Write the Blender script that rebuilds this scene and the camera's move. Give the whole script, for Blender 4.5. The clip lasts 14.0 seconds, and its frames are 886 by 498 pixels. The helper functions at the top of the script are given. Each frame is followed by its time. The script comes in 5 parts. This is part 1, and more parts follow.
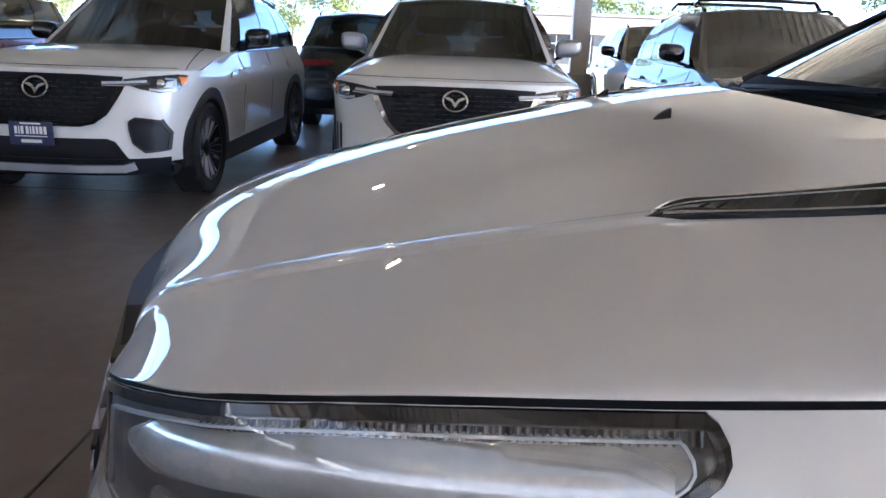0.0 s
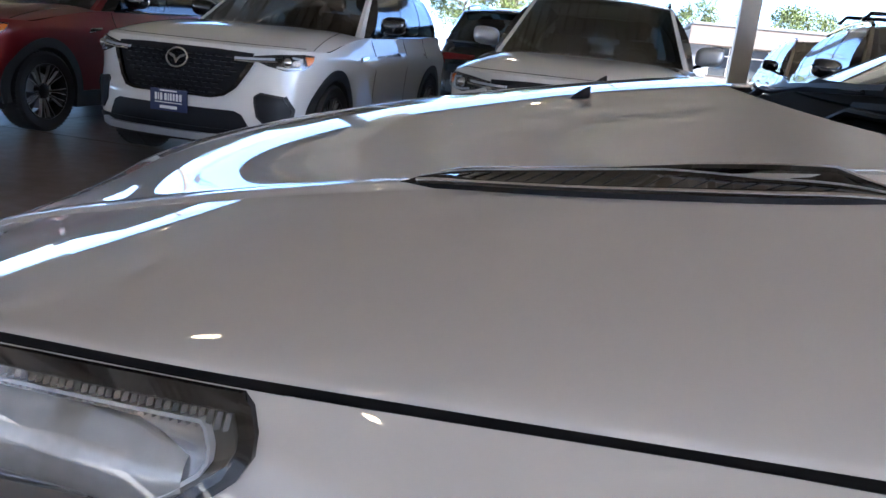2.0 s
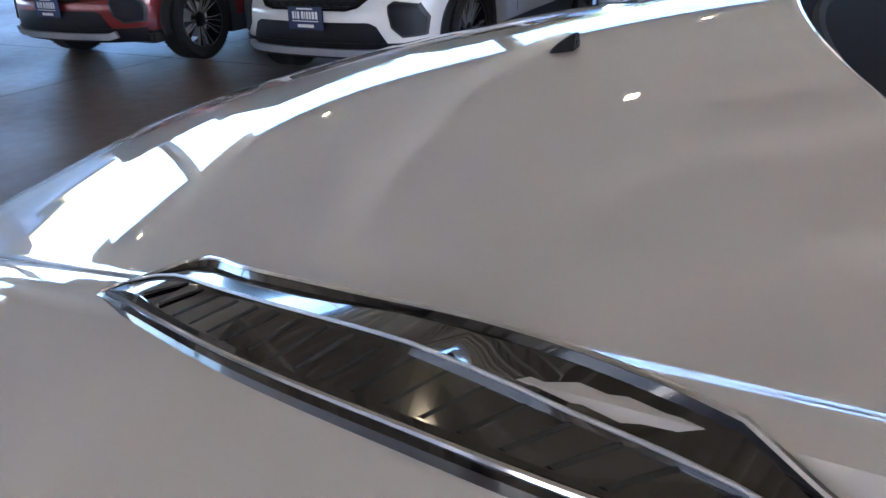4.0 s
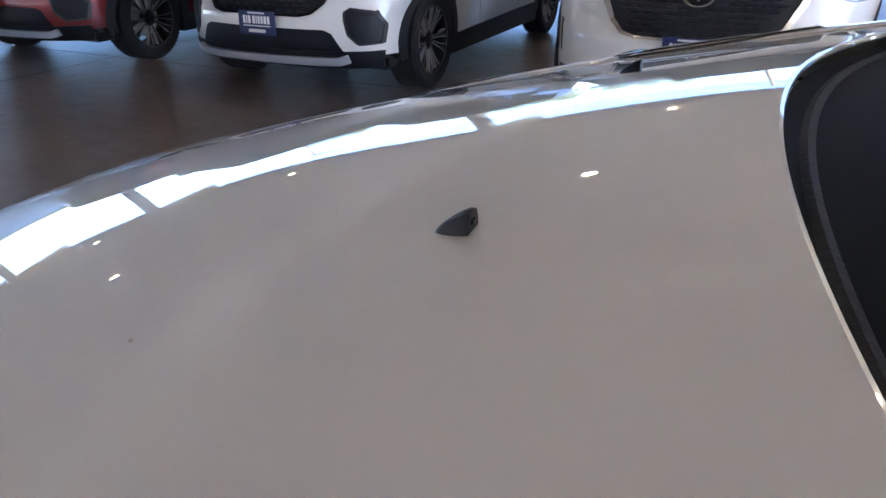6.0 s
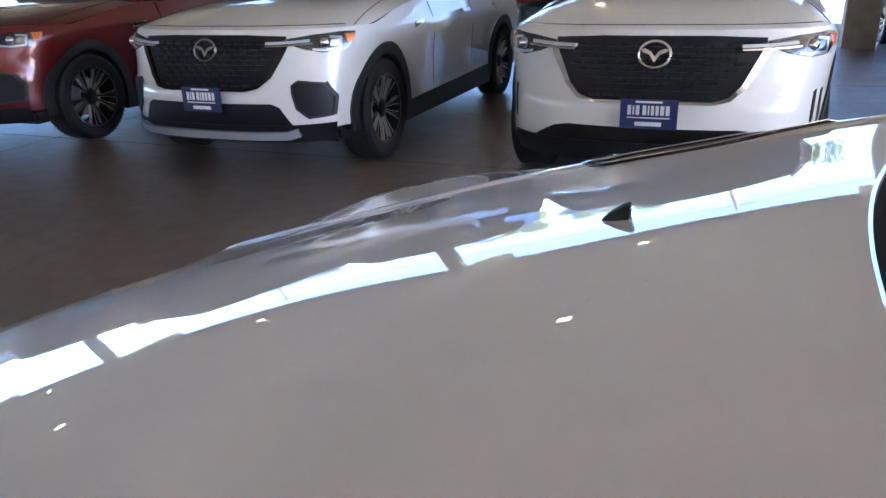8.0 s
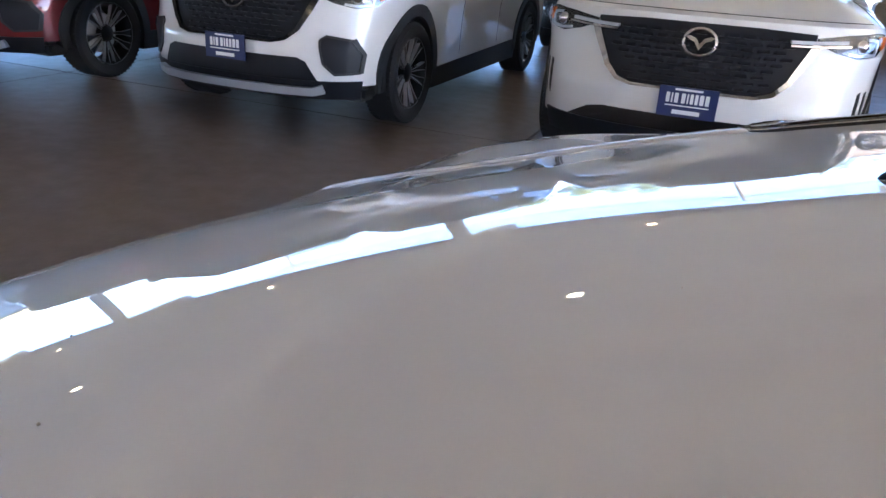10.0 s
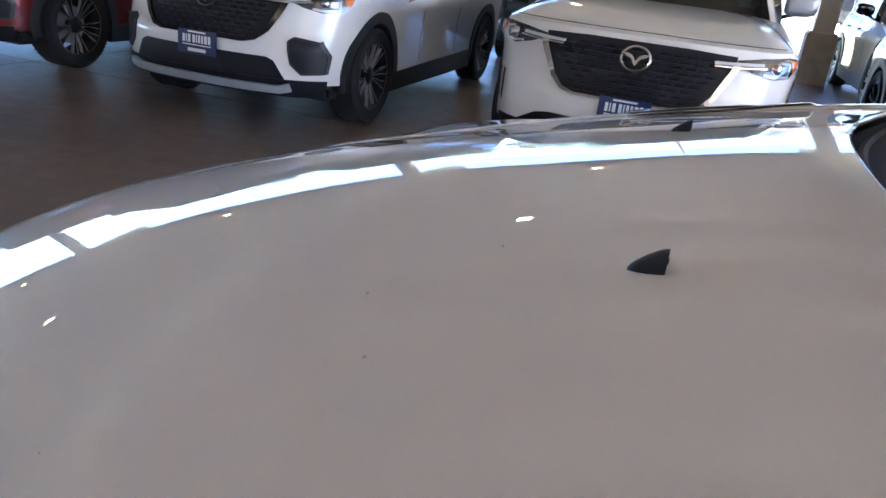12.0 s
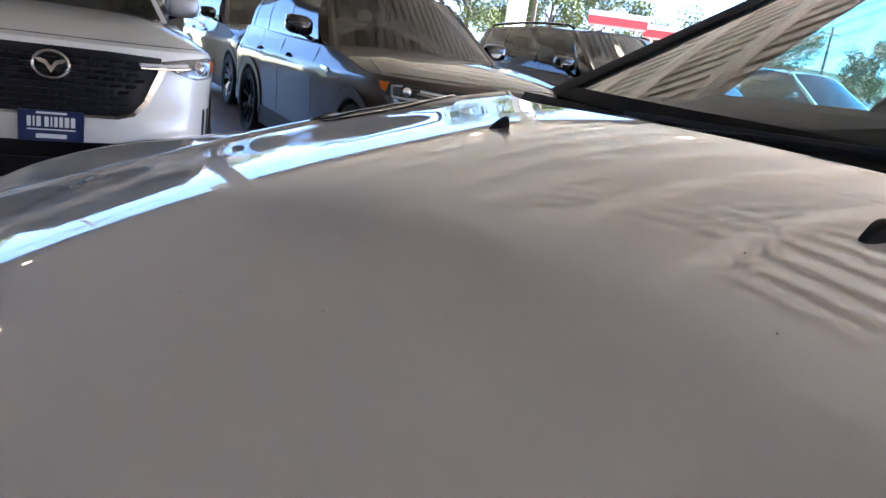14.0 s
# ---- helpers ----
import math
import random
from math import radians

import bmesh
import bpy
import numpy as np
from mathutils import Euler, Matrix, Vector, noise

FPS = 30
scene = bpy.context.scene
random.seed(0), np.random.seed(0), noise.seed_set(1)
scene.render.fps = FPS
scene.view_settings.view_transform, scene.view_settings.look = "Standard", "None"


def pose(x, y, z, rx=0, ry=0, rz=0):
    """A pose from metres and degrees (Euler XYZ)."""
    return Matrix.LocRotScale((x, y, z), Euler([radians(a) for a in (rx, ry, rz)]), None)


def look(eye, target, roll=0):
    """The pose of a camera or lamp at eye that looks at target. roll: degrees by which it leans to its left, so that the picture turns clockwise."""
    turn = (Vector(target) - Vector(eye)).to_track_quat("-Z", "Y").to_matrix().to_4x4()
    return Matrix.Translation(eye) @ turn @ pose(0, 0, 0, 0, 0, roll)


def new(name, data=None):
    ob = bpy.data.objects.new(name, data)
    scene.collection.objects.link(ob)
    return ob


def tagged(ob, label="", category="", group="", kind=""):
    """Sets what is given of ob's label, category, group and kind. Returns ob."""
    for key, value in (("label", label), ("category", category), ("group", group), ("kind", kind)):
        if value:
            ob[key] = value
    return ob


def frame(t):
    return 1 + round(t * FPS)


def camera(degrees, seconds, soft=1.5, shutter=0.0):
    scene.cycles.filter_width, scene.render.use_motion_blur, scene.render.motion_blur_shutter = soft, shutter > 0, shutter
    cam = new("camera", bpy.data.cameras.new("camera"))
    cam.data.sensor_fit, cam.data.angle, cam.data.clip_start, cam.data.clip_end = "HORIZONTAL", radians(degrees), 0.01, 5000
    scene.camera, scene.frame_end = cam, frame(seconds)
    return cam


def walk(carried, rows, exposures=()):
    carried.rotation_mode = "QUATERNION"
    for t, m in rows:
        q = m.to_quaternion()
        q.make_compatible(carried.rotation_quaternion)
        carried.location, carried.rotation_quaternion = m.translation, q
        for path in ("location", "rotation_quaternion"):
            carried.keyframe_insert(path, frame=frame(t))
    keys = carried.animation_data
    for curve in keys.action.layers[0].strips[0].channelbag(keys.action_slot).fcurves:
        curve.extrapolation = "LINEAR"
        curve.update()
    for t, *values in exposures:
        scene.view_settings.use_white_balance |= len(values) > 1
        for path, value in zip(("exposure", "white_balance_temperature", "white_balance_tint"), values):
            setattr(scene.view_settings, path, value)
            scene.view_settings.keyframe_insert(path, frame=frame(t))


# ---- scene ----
cam = camera(61.7, 14.0)
PATH = [
    (0, (-0.3, -1.386, 1.329), (-0.348, 0.542, 0.799), 2.1),
    (0.5, (-0.169, -1.383, 1.364), (-0.319, 0.547, 0.862), 2.4),
    (1, (-0.045, -1.351, 1.333), (-0.349, 0.563, 0.84), 4.2),
    (1.5, (0.019, -1.288, 1.26), (-0.357, 0.593, 0.693), 5.3),
    (2, (0.057, -1.266, 1.297), (-0.372, 0.608, 0.745), 5.7),
    (2.5, (0.099, -1.19, 1.338), (-0.509, 0.64, 0.808), 4.8),
    (3, (0.149, -1.047, 1.348), (-0.655, 0.654, 0.671), 1.0),
    (3.2, (0.174, -1.007, 1.349), (-0.66, 0.658, 0.619), -0.5),
    (5.3, (0.202, -0.757, 1.366), (-0.637, 0.838, 0.498), -2.0),
    (5.5, (0.187, -0.73, 1.391), (-0.605, 0.889, 0.523), 0.8),
    (6, (0.155, -0.638, 1.416), (-0.595, 1.011, 0.57), 0.2),
    (6.5, (0.12, -0.559, 1.412), (-0.628, 1.11, 0.603), 0.5),
    (7, (0.101, -0.467, 1.439), (-0.634, 1.225, 0.666), -0.2),
    (7.5, (0.089, -0.389, 1.438), (-0.616, 1.332, 0.702), -1.4),
    (7.7, (0.085, -0.373, 1.447), (-0.608, 1.363, 0.735), -1.8),
    (9.8, (-0.107, -0.338, 1.375), (-0.745, 1.409, 0.638), 3.0),
    (10, (-0.13, -0.353, 1.376), (-0.781, 1.374, 0.606), 3.9),
    (10.5, (-0.138, -0.389, 1.375), (-0.843, 1.289, 0.546), 5.2),
    (11, (-0.067, -0.497, 1.435), (-0.856, 1.157, 0.635), 4.2),
    (11.5, (0.017, -0.624, 1.424), (-0.748, 1.055, 0.652), 4.4),
    (12, (-0.008, -0.729, 1.411), (-0.542, 1.051, 0.673), 7.0),
    (12.5, (-0.166, -0.785, 1.393), (-0.291, 1.091, 0.71), 8.8),
    (13, (-0.341, -0.762, 1.372), (-0.034, 1.128, 0.796), 9.9),
    (13.5, (-0.464, -0.689, 1.35), (0.301, 1.066, 0.771), 9.2),
    (14, (-0.56, -0.564, 1.328), (0.434, 1.091, 0.806), 8.3),
]
EXPOSURES = [(0, 4.64, 5350, 10), (1.8, 4.22, 5350, 10), (3.0, 4.47, 5350, 10), (7.5, 4.72, 5450, 11), (11, 4.87, 5450, 11), (13, 4.41, 5450, 11), (14, 4.23, 5450, 11)]
walk(cam, [(t, look(eye, target, roll)) for t, eye, target, roll in PATH], EXPOSURES)

# ---- world and sun ----
SUN_EL, SUN_AZ = radians(37), radians(108)   # azimuth clockwise from +y
world = bpy.data.worlds.new("world")
scene.world = world
world.use_nodes = True
wn = world.node_tree
sky = wn.nodes.new("ShaderNodeTexSky")
sky.sky_type = "NISHITA"
sky.sun_disc = False
sky.sun_elevation, sky.sun_rotation = SUN_EL, SUN_AZ
sky.air_density, sky.dust_density, sky.ozone_density = 0.42, 0.4, 1.0
wn.nodes["Background"].inputs[1].default_value = 0.05
wn.links.new(sky.outputs[0], wn.nodes["Background"].inputs[0])
sun_data = bpy.data.lights.new("sun", "SUN")
sun_data.energy, sun_data.angle, sun_data.color = 5.0, radians(0.5), (1.0, 0.95, 0.87)
sun = new("sun", sun_data)
sun.matrix_world = look((math.sin(SUN_AZ) * math.cos(SUN_EL) * 60, math.cos(SUN_AZ) * math.cos(SUN_EL) * 60,
                         math.sin(SUN_EL) * 60), (0, 0, 0))


# ---- materials ----
def material(name, color, rough=0.5, metal=0.0, coat=0.0, spec=0.5, vary=0.0, scale=6.0, bump=0.0, bump_scale=60.0,
             rough_vary=0.0, tint2=None, emission=None, strength=0.0, ior=1.5):
    """A principled material with colour variation at two scales and fine relief."""
    m = bpy.data.materials.new(name)
    m.use_nodes = True
    nt = m.node_tree
    b = nt.nodes["Principled BSDF"]
    b.inputs["Base Color"].default_value = (*color, 1)
    b.inputs["Roughness"].default_value = rough
    b.inputs["Metallic"].default_value = metal
    b.inputs["Coat Weight"].default_value = coat
    b.inputs["Coat Roughness"].default_value = 0.015
    b.inputs["Coat IOR"].default_value = ior
    b.inputs["Specular IOR Level"].default_value = spec
    if emission:
        b.inputs["Emission Color"].default_value = (*emission, 1)
        b.inputs["Emission Strength"].default_value = strength
    co = nt.nodes.new("ShaderNodeTexCoord")
    if vary or tint2:
        big = nt.nodes.new("ShaderNodeTexNoise")
        big.inputs["Scale"].default_value = scale
        big.inputs["Detail"].default_value = 6
        small = nt.nodes.new("ShaderNodeTexNoise")
        small.inputs["Scale"].default_value = scale * 14
        small.inputs["Detail"].default_value = 3
        nt.links.new(co.outputs["Object"], big.inputs["Vector"])
        nt.links.new(co.outputs["Object"], small.inputs["Vector"])
        add = nt.nodes.new("ShaderNodeMath")
        add.operation = "MULTIPLY_ADD"
        add.inputs[1].default_value = 0.4
        nt.links.new(small.outputs["Fac"], add.inputs[0])
        nt.links.new(big.outputs["Fac"], add.inputs[2])
        ramp = nt.nodes.new("ShaderNodeMapRange")
        ramp.inputs["From Min"].default_value, ramp.inputs["From Max"].default_value = 0.45, 0.95
        nt.links.new(add.outputs[0], ramp.inputs["Value"])
        mix = nt.nodes.new("ShaderNodeMix")
        mix.data_type = "RGBA"
        other = tint2 or tuple(c * (1 - vary) for c in color)
        mix.inputs[6].default_value, mix.inputs[7].default_value = (*color, 1), (*other, 1)
        nt.links.new(ramp.outputs[0], mix.inputs[0])
        nt.links.new(mix.outputs[2], b.inputs["Base Color"])
        if rough_vary:
            rr = nt.nodes.new("ShaderNodeMapRange")
            rr.inputs["To Min"].default_value, rr.inputs["To Max"].default_value = rough - rough_vary, rough + rough_vary
            nt.links.new(ramp.outputs[0], rr.inputs["Value"])
            nt.links.new(rr.outputs[0], b.inputs["Roughness"])
    if bump:
        bn = nt.nodes.new("ShaderNodeTexNoise")
        bn.inputs["Scale"].default_value, bn.inputs["Detail"].default_value = bump_scale, 4
        nt.links.new(co.outputs["Object"], bn.inputs["Vector"])
        bu = nt.nodes.new("ShaderNodeBump")
        bu.inputs["Strength"].default_value, bu.inputs["Distance"].default_value = bump, 0.01
        nt.links.new(bn.outputs["Fac"], bu.inputs["Height"])
        nt.links.new(bu.outputs[0], b.inputs["Normal"])
    return m


def glass_material(name, tint, gloss=1.0, rough=0.01):
    """Thin tinted glass: what passes is tinted, what mirrors follows Fresnel."""
    m = bpy.data.materials.new(name)
    m.use_nodes = True
    nt = m.node_tree
    nt.nodes.remove(nt.nodes["Principled BSDF"])
    tr, gl = nt.nodes.new("ShaderNodeBsdfTransparent"), nt.nodes.new("ShaderNodeBsdfGlossy")
    tr.inputs[0].default_value = (*tint, 1)
    gl.inputs[0].default_value = (gloss, gloss, gloss, 1)
    gl.inputs["Roughness"].default_value = rough
    lw = nt.nodes.new("ShaderNodeLayerWeight")
    lw.inputs[0].default_value = 0.5
    pw = nt.nodes.new("ShaderNodeMath")
    pw.operation = "POWER"
    pw.inputs[1].default_value = 4.5
    nt.links.new(lw.outputs["Facing"], pw.inputs[0])
    fr = nt.nodes.new("ShaderNodeMapRange")
    fr.inputs["To Min"].default_value, fr.inputs["To Max"].default_value = 0.08, 1.0
    nt.links.new(pw.outputs[0], fr.inputs["Value"])
    mix = nt.nodes.new("ShaderNodeMixShader")
    nt.links.new(fr.outputs[0], mix.inputs[0])
    nt.links.new(tr.outputs[0], mix.inputs[1])
    nt.links.new(gl.outputs[0], mix.inputs[2])
    nt.links.new(mix.outputs[0], nt.nodes["Material Output"].inputs[0])
    return m


M = {
    "white_paint": material("white_paint", (0.72, 0.71, 0.685), 0.35, coat=1.0, vary=0.03, scale=2.0),
    "hero_paint": material("hero_paint", (0.56, 0.545, 0.53), 0.55, spec=0.15, metal=0.0, coat=1.0, vary=0.05, scale=3.0, ior=1.75, bump=0.0015, bump_scale=7.0),
    "red_paint": material("red_paint", (0.15, 0.009, 0.009), 0.30, metal=0.35, coat=1.0, vary=0.08, scale=3.0),
    "brown_paint": material("brown_paint", (0.034, 0.025, 0.021), 0.45, metal=0.0, spec=0.2, coat=1.0, vary=0.1, scale=3.0),
    "black_paint": material("black_paint", (0.008, 0.009, 0.011), 0.25, coat=1.0, vary=0.1),
    "silver_paint": material("silver_paint", (0.45, 0.45, 0.42), 0.3, metal=0.5, coat=1.0, vary=0.05),
    "blue_paint": material("blue_paint", (0.10, 0.25, 0.42), 0.3, metal=0.4, coat=1.0, vary=0.05),
    "cladding": material("cladding", (0.020, 0.021, 0.023), 0.5, vary=0.2, scale=20, bump=0.1, bump_scale=400),
    "scuttle_black": material("scuttle_black", (0.010, 0.010, 0.011), 0.75, vary=0.2, scale=15, spec=0.06),
    "gloss_black": material("gloss_black", (0.006, 0.006, 0.007), 0.08, coat=0.6),
    "grille_black": material("grille_black", (0.012, 0.013, 0.017), 0.42, vary=0.2, scale=10, spec=0.25),
    "chrome": material("chrome", (0.75, 0.76, 0.78), 0.08, metal=1.0, vary=0.06, scale=8),
    "skid_silver": material("skid_silver", (0.46, 0.48, 0.53), 0.35, metal=0.25, coat=0.3, vary=0.08, scale=8),
    "satin_silver": material("satin_silver", (0.55, 0.56, 0.59), 0.38, metal=0.7, vary=0.08, scale=8),
    "rubber": material("rubber", (0.012, 0.012, 0.013), 0.75, vary=0.25, scale=12, bump=0.15, bump_scale=150),
    "rim_dark": material("rim_dark", (0.008, 0.008, 0.009), 0.45, spec=0.2, vary=0.1),
    "rim_bright": material("rim_bright", (0.85, 0.85, 0.87), 0.22, metal=0.7, vary=0.08, scale=12),
    "interior": material("interior", (0.005, 0.005, 0.0055), 0.8, vary=0.3, scale=8, spec=0.1),
    "seat_leather": material("seat_leather", (0.035, 0.032, 0.03), 0.55, vary=0.25, scale=8),
    "lamp_shell": material("lamp_shell", (0.36, 0.36, 0.37), 0.14, metal=0.9, vary=0.3, scale=5, bump=0.08, bump_scale=18),
    "lamp_bezel": material("lamp_bezel", (0.050, 0.045, 0.039), 0.28, metal=0.5, vary=0.3, scale=9),
    "lamp_bar": material("lamp_bar", (0.62, 0.62, 0.63), 0.18, metal=0.5, coat=1.0, vary=0.35, scale=7, bump=0.10, bump_scale=14),
    "lamp_dark": material("lamp_dark", (0.03, 0.03, 0.032), 0.25, vary=0.2, scale=15),
    "lamp_white": material("lamp_white", (0.50, 0.53, 0.57), 0.2, coat=0.5),
    "amber": material("amber", (0.95, 0.20, 0.015), 0.2, coat=0.8),
    "tail_red": material("tail_red", (0.18, 0.01, 0.01), 0.15, coat=1.0),
    "plate_blue": material("plate_blue", (0.012, 0.022, 0.10), 0.35, vary=0.1, scale=20),
    "plate_white": material("plate_white", (0.80, 0.80, 0.82), 0.4),
    "wiper_black": material("wiper_black", (0.012, 0.012, 0.014), 0.5, vary=0.3, scale=20, spec=0.2),
    "windshield": glass_material("windshield_glass", (0.48, 0.76, 0.77), 1.0),
    "dark_glass": glass_material("dark_glass", (0.07, 0.08, 0.085), 1.0, 0.07),
    "clear_glass": glass_material("clear_lens", (0.90, 0.92, 0.93), 1.0),
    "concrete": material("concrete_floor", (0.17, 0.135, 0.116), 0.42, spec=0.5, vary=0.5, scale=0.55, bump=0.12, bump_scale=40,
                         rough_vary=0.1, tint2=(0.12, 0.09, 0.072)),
    "asphalt": material("asphalt", (0.34, 0.32, 0.29), 0.9, vary=0.3, scale=0.3, bump=0.3, bump_scale=60),
    "bounce_concrete": material("bounce_concrete", (0.50, 0.465, 0.42), 0.85, vary=0.25, scale=0.8, bump=0.2, bump_scale=30),
    "grass": material("grass", (0.15, 0.145, 0.055), 0.95, vary=0.4, scale=1.2, bump=0.5, bump_scale=40, tint2=(0.24, 0.20, 0.10)),
    "deck": material("roof_deck", (0.52, 0.45, 0.375), 0.40, vary=0.15, scale=1.5),
    "steel": material("painted_steel", (0.57, 0.505, 0.43), 0.5, vary=0.12, scale=3, bump=0.05),
    # girders are toned darker than the deck: their shade is in the colour
    "girder": material("girder_shade", (0.40, 0.365, 0.33), 0.55, vary=0.12, scale=1.2, bump=0.05),
    "lot": material("lot_concrete", (0.36, 0.335, 0.305), 0.85, vary=0.25, scale=0.8, bump=0.2, bump_scale=30),
    "wall_screen": material("wall_screen", (0.55, 0.52, 0.48), 0.6, vary=0.08, scale=0.5, bump=0.05),
    "post_paint": material("post_paint", (0.50, 0.47, 0.43), 0.5, vary=0.15, scale=3, bump=0.05),
    "bronze_paint": material("bronze_paint", (0.085, 0.056, 0.038), 0.4, metal=0.3, coat=1.0, vary=0.1, scale=3.0),
    "road": material("road_concrete", (0.30, 0.28, 0.26), 0.85, vary=0.25, scale=0.8, bump=0.2, bump_scale=30),
    "post_base": material("post_concrete", (0.48, 0.43, 0.37), 0.85, vary=0.3, scale=5, bump=0.2, bump_scale=50),
    "wall_tan": material("wall_tan", (0.125, 0.102, 0.083), 0.8, vary=0.12, scale=1.5, bump=0.1),
    "wall_grey": material("wall_grey", (0.12, 0.117, 0.114), 0.7, vary=0.12, scale=1.5),
    "wall_brown": material("wall_brown", (0.10, 0.072, 0.055), 0.7, vary=0.12, scale=1.0),
    "stone": material("stone_pier", (0.10, 0.096, 0.098), 0.85, vary=0.35, scale=2.5, bump=0.4, bump_scale=8),
    "store_dark": material("store_glass", (0.02, 0.022, 0.025), 0.06, coat=0.5),
    "sign_red": material("sign_red", (0.34, 0.03, 0.03), 0.5),
    "sign_white": material("sign_white", (0.5, 0.5, 0.5), 0.5),
    "sign_yellow": material("sign_yellow", (0.5, 0.36, 0.02), 0.5),
    "bark": material("bark", (0.09, 0.065, 0.045), 0.9, vary=0.4, scale=8, bump=0.6, bump_scale=25),
    "leaf": material("leaf", (0.042, 0.062, 0.016), 0.7, vary=0.5, scale=0.6, tint2=(0.085, 0.09, 0.022), spec=0.2),
    "lamp_glow": material("lamp_glow", (0.9, 0.85, 0.75), 0.4, emission=(1.0, 0.74, 0.42), strength=2.4),
}


# ---- small mesh tools ----
def part(name, bm, mat, parent=None, label="", smooth=True, sharp=35.0):
    """Links a bmesh as one mesh object, under a thing or a part."""
    me = bpy.data.meshes.new(name)
    bmesh.ops.recalc_face_normals(bm, faces=bm.faces)
    if smooth:
        for f in bm.faces:
            f.smooth = True
        for e in bm.edges:
            if len(e.link_faces) == 2 and e.calc_face_angle(0) > radians(sharp):
                e.smooth = False
    bm.to_mesh(me)
    bm.free()
    me.materials.append(M[mat])
    ob = new(name, me)
    if parent:
        ob.parent = parent
    if label:
        ob["label"] = label
    return ob


def thing(name, m, label, category, group="", kind=""):
    ob = new(name)
    ob.empty_display_size = 0.2
    ob.matrix_world = m
    return tagged(ob, label, category, group, kind)


def add_grid(bm, rows, close=False):
    vs = [[bm.verts.new(p) for p in row] for row in rows]
    for a, b in zip(vs, vs[1:]):
        n = len(a)
        for i in range(n if close else n - 1):
            q = [a[i], a[(i + 1) % n], b[(i + 1) % n], b[i]]
            if len({tuple(v.co) for v in q}) == 4:
                bm.faces.new(q)
            elif len({tuple(v.co) for v in q}) == 3:
                seen, tri = set(), []
                for v in q:
                    if tuple(v.co) not in seen:
                        seen.add(tuple(v.co)), tri.append(v)
                bm.faces.new(tri)
    return vs


def grid(rows, close=False):
    bm = bmesh.new()
    add_grid(bm, rows, close)
    return bm


def add_box(bm, lo, hi, m=None):
    x0, y0, z0 = lo
    x1, y1, z1 = hi
    c = [Vector(p) for p in ((x0, y0, z0), (x1, y0, z0), (x1, y1, z0), (x0, y1, z0), (x0, y0, z1), (x1, y0, z1), (x1, y1, z1), (x0, y1, z1))]
    v = [bm.verts.new(m @ p if m else p) for p in c]
    for f in ((0, 3, 2, 1), (4, 5, 6, 7), (0, 1, 5, 4), (1, 2, 6, 5), (2, 3, 7, 6), (3, 0, 4, 7)):
        bm.faces.new([v[i] for i in f])


def box(lo, hi, bevel=0.0, segments=2):
    bm = bmesh.new()
    add_box(bm, lo, hi)
    if bevel:
        bmesh.ops.bevel(bm, geom=bm.edges[:], offset=bevel, segments=segments, affect="EDGES")
    return bm


def thicken(bm, d):
    """Gives a sheet thickness d against its normals."""
    bmesh.ops.recalc_face_normals(bm, faces=bm.faces)
    bmesh.ops.solidify(bm, geom=bm.faces[:], thickness=d)
    return bm


def add_lathe(bm, profile, n=40, axis="x", at=(0, 0, 0)):
    rows = []
    for k in range(n):
        a = 2 * math.pi * k / n
        c, s = math.cos(a), math.sin(a)
        ring = []
        for r, h in profile:
            p = {"x": (h, r * c, r * s), "z": (r * c, r * s, h), "y": (r * c, h, r * s)}[axis]
            ring.append((p[0] + at[0], p[1] + at[1], p[2] + at[2]))
        rows.append(ring)
    rows.append(rows[0])
    add_grid(bm, rows)
    bmesh.ops.remove_doubles(bm, verts=bm.verts, dist=1e-5)


def add_tube(bm, pts, radius, n=8, flat=1.0):
    """A tube along points; radius a number or one for each point."""
    pts = [Vector(p) for p in pts]
    rows = []
    for i, p in enumerate(pts):
        d = (pts[min(i + 1, len(pts) - 1)] - pts[max(i - 1, 0)]).normalized()
        up = Vector((0, 0, 1)) if abs(d.z) < 0.9 else Vector((1, 0, 0))
        u = d.cross(up).normalized()
        v = u.cross(d)
        r = radius[i] if isinstance(radius, (list, tuple)) else radius
        rows.append([p + u * r * math.cos(2 * math.pi * k / n) + v * r * flat * math.sin(2 * math.pi * k / n) for k in range(n)])
    vs = add_grid(bm, rows, close=True)
    bm.faces.new(vs[0])
    bm.faces.new(vs[-1])


def tube(pts, radius, n=8, flat=1.0):
    bm = bmesh.new()
    add_tube(bm, pts, radius, n, flat)
    return bm


def lerp(a, b, t):
    return a + (b - a) * t


def curve_at(table, x):
    """Smooth value at x from a short table of (x, value)."""
    xs = [p[0] for p in table]
    ys = [p[1] for p in table]
    if x <= xs[0]:
        return ys[0]
    if x >= xs[-1]:
        return ys[-1]
    i = max(k for k in range(len(xs) - 1) if xs[k] <= x)
    h = xs[i + 1] - xs[i]
    t = (x - xs[i]) / h

    def slope(k):
        if k == 0:
            return (ys[1] - ys[0]) / (xs[1] - xs[0])
        if k == len(xs) - 1:
            return (ys[k] - ys[k - 1]) / (xs[k] - xs[k - 1])
        a, b = (ys[k] - ys[k - 1]) / (xs[k] - xs[k - 1]), (ys[k + 1] - ys[k]) / (xs[k + 1] - xs[k])
        return 0 if a * b <= 0 else 2 * a * b / (a + b)

    m0, m1 = slope(i) * h, slope(i + 1) * h
    return ((2 * t**3 - 3 * t * t + 1) * ys[i] + (t**3 - 2 * t * t + t) * m0 + (-2 * t**3 + 3 * t * t) * ys[i + 1] + (t**3 - t * t) * m1)


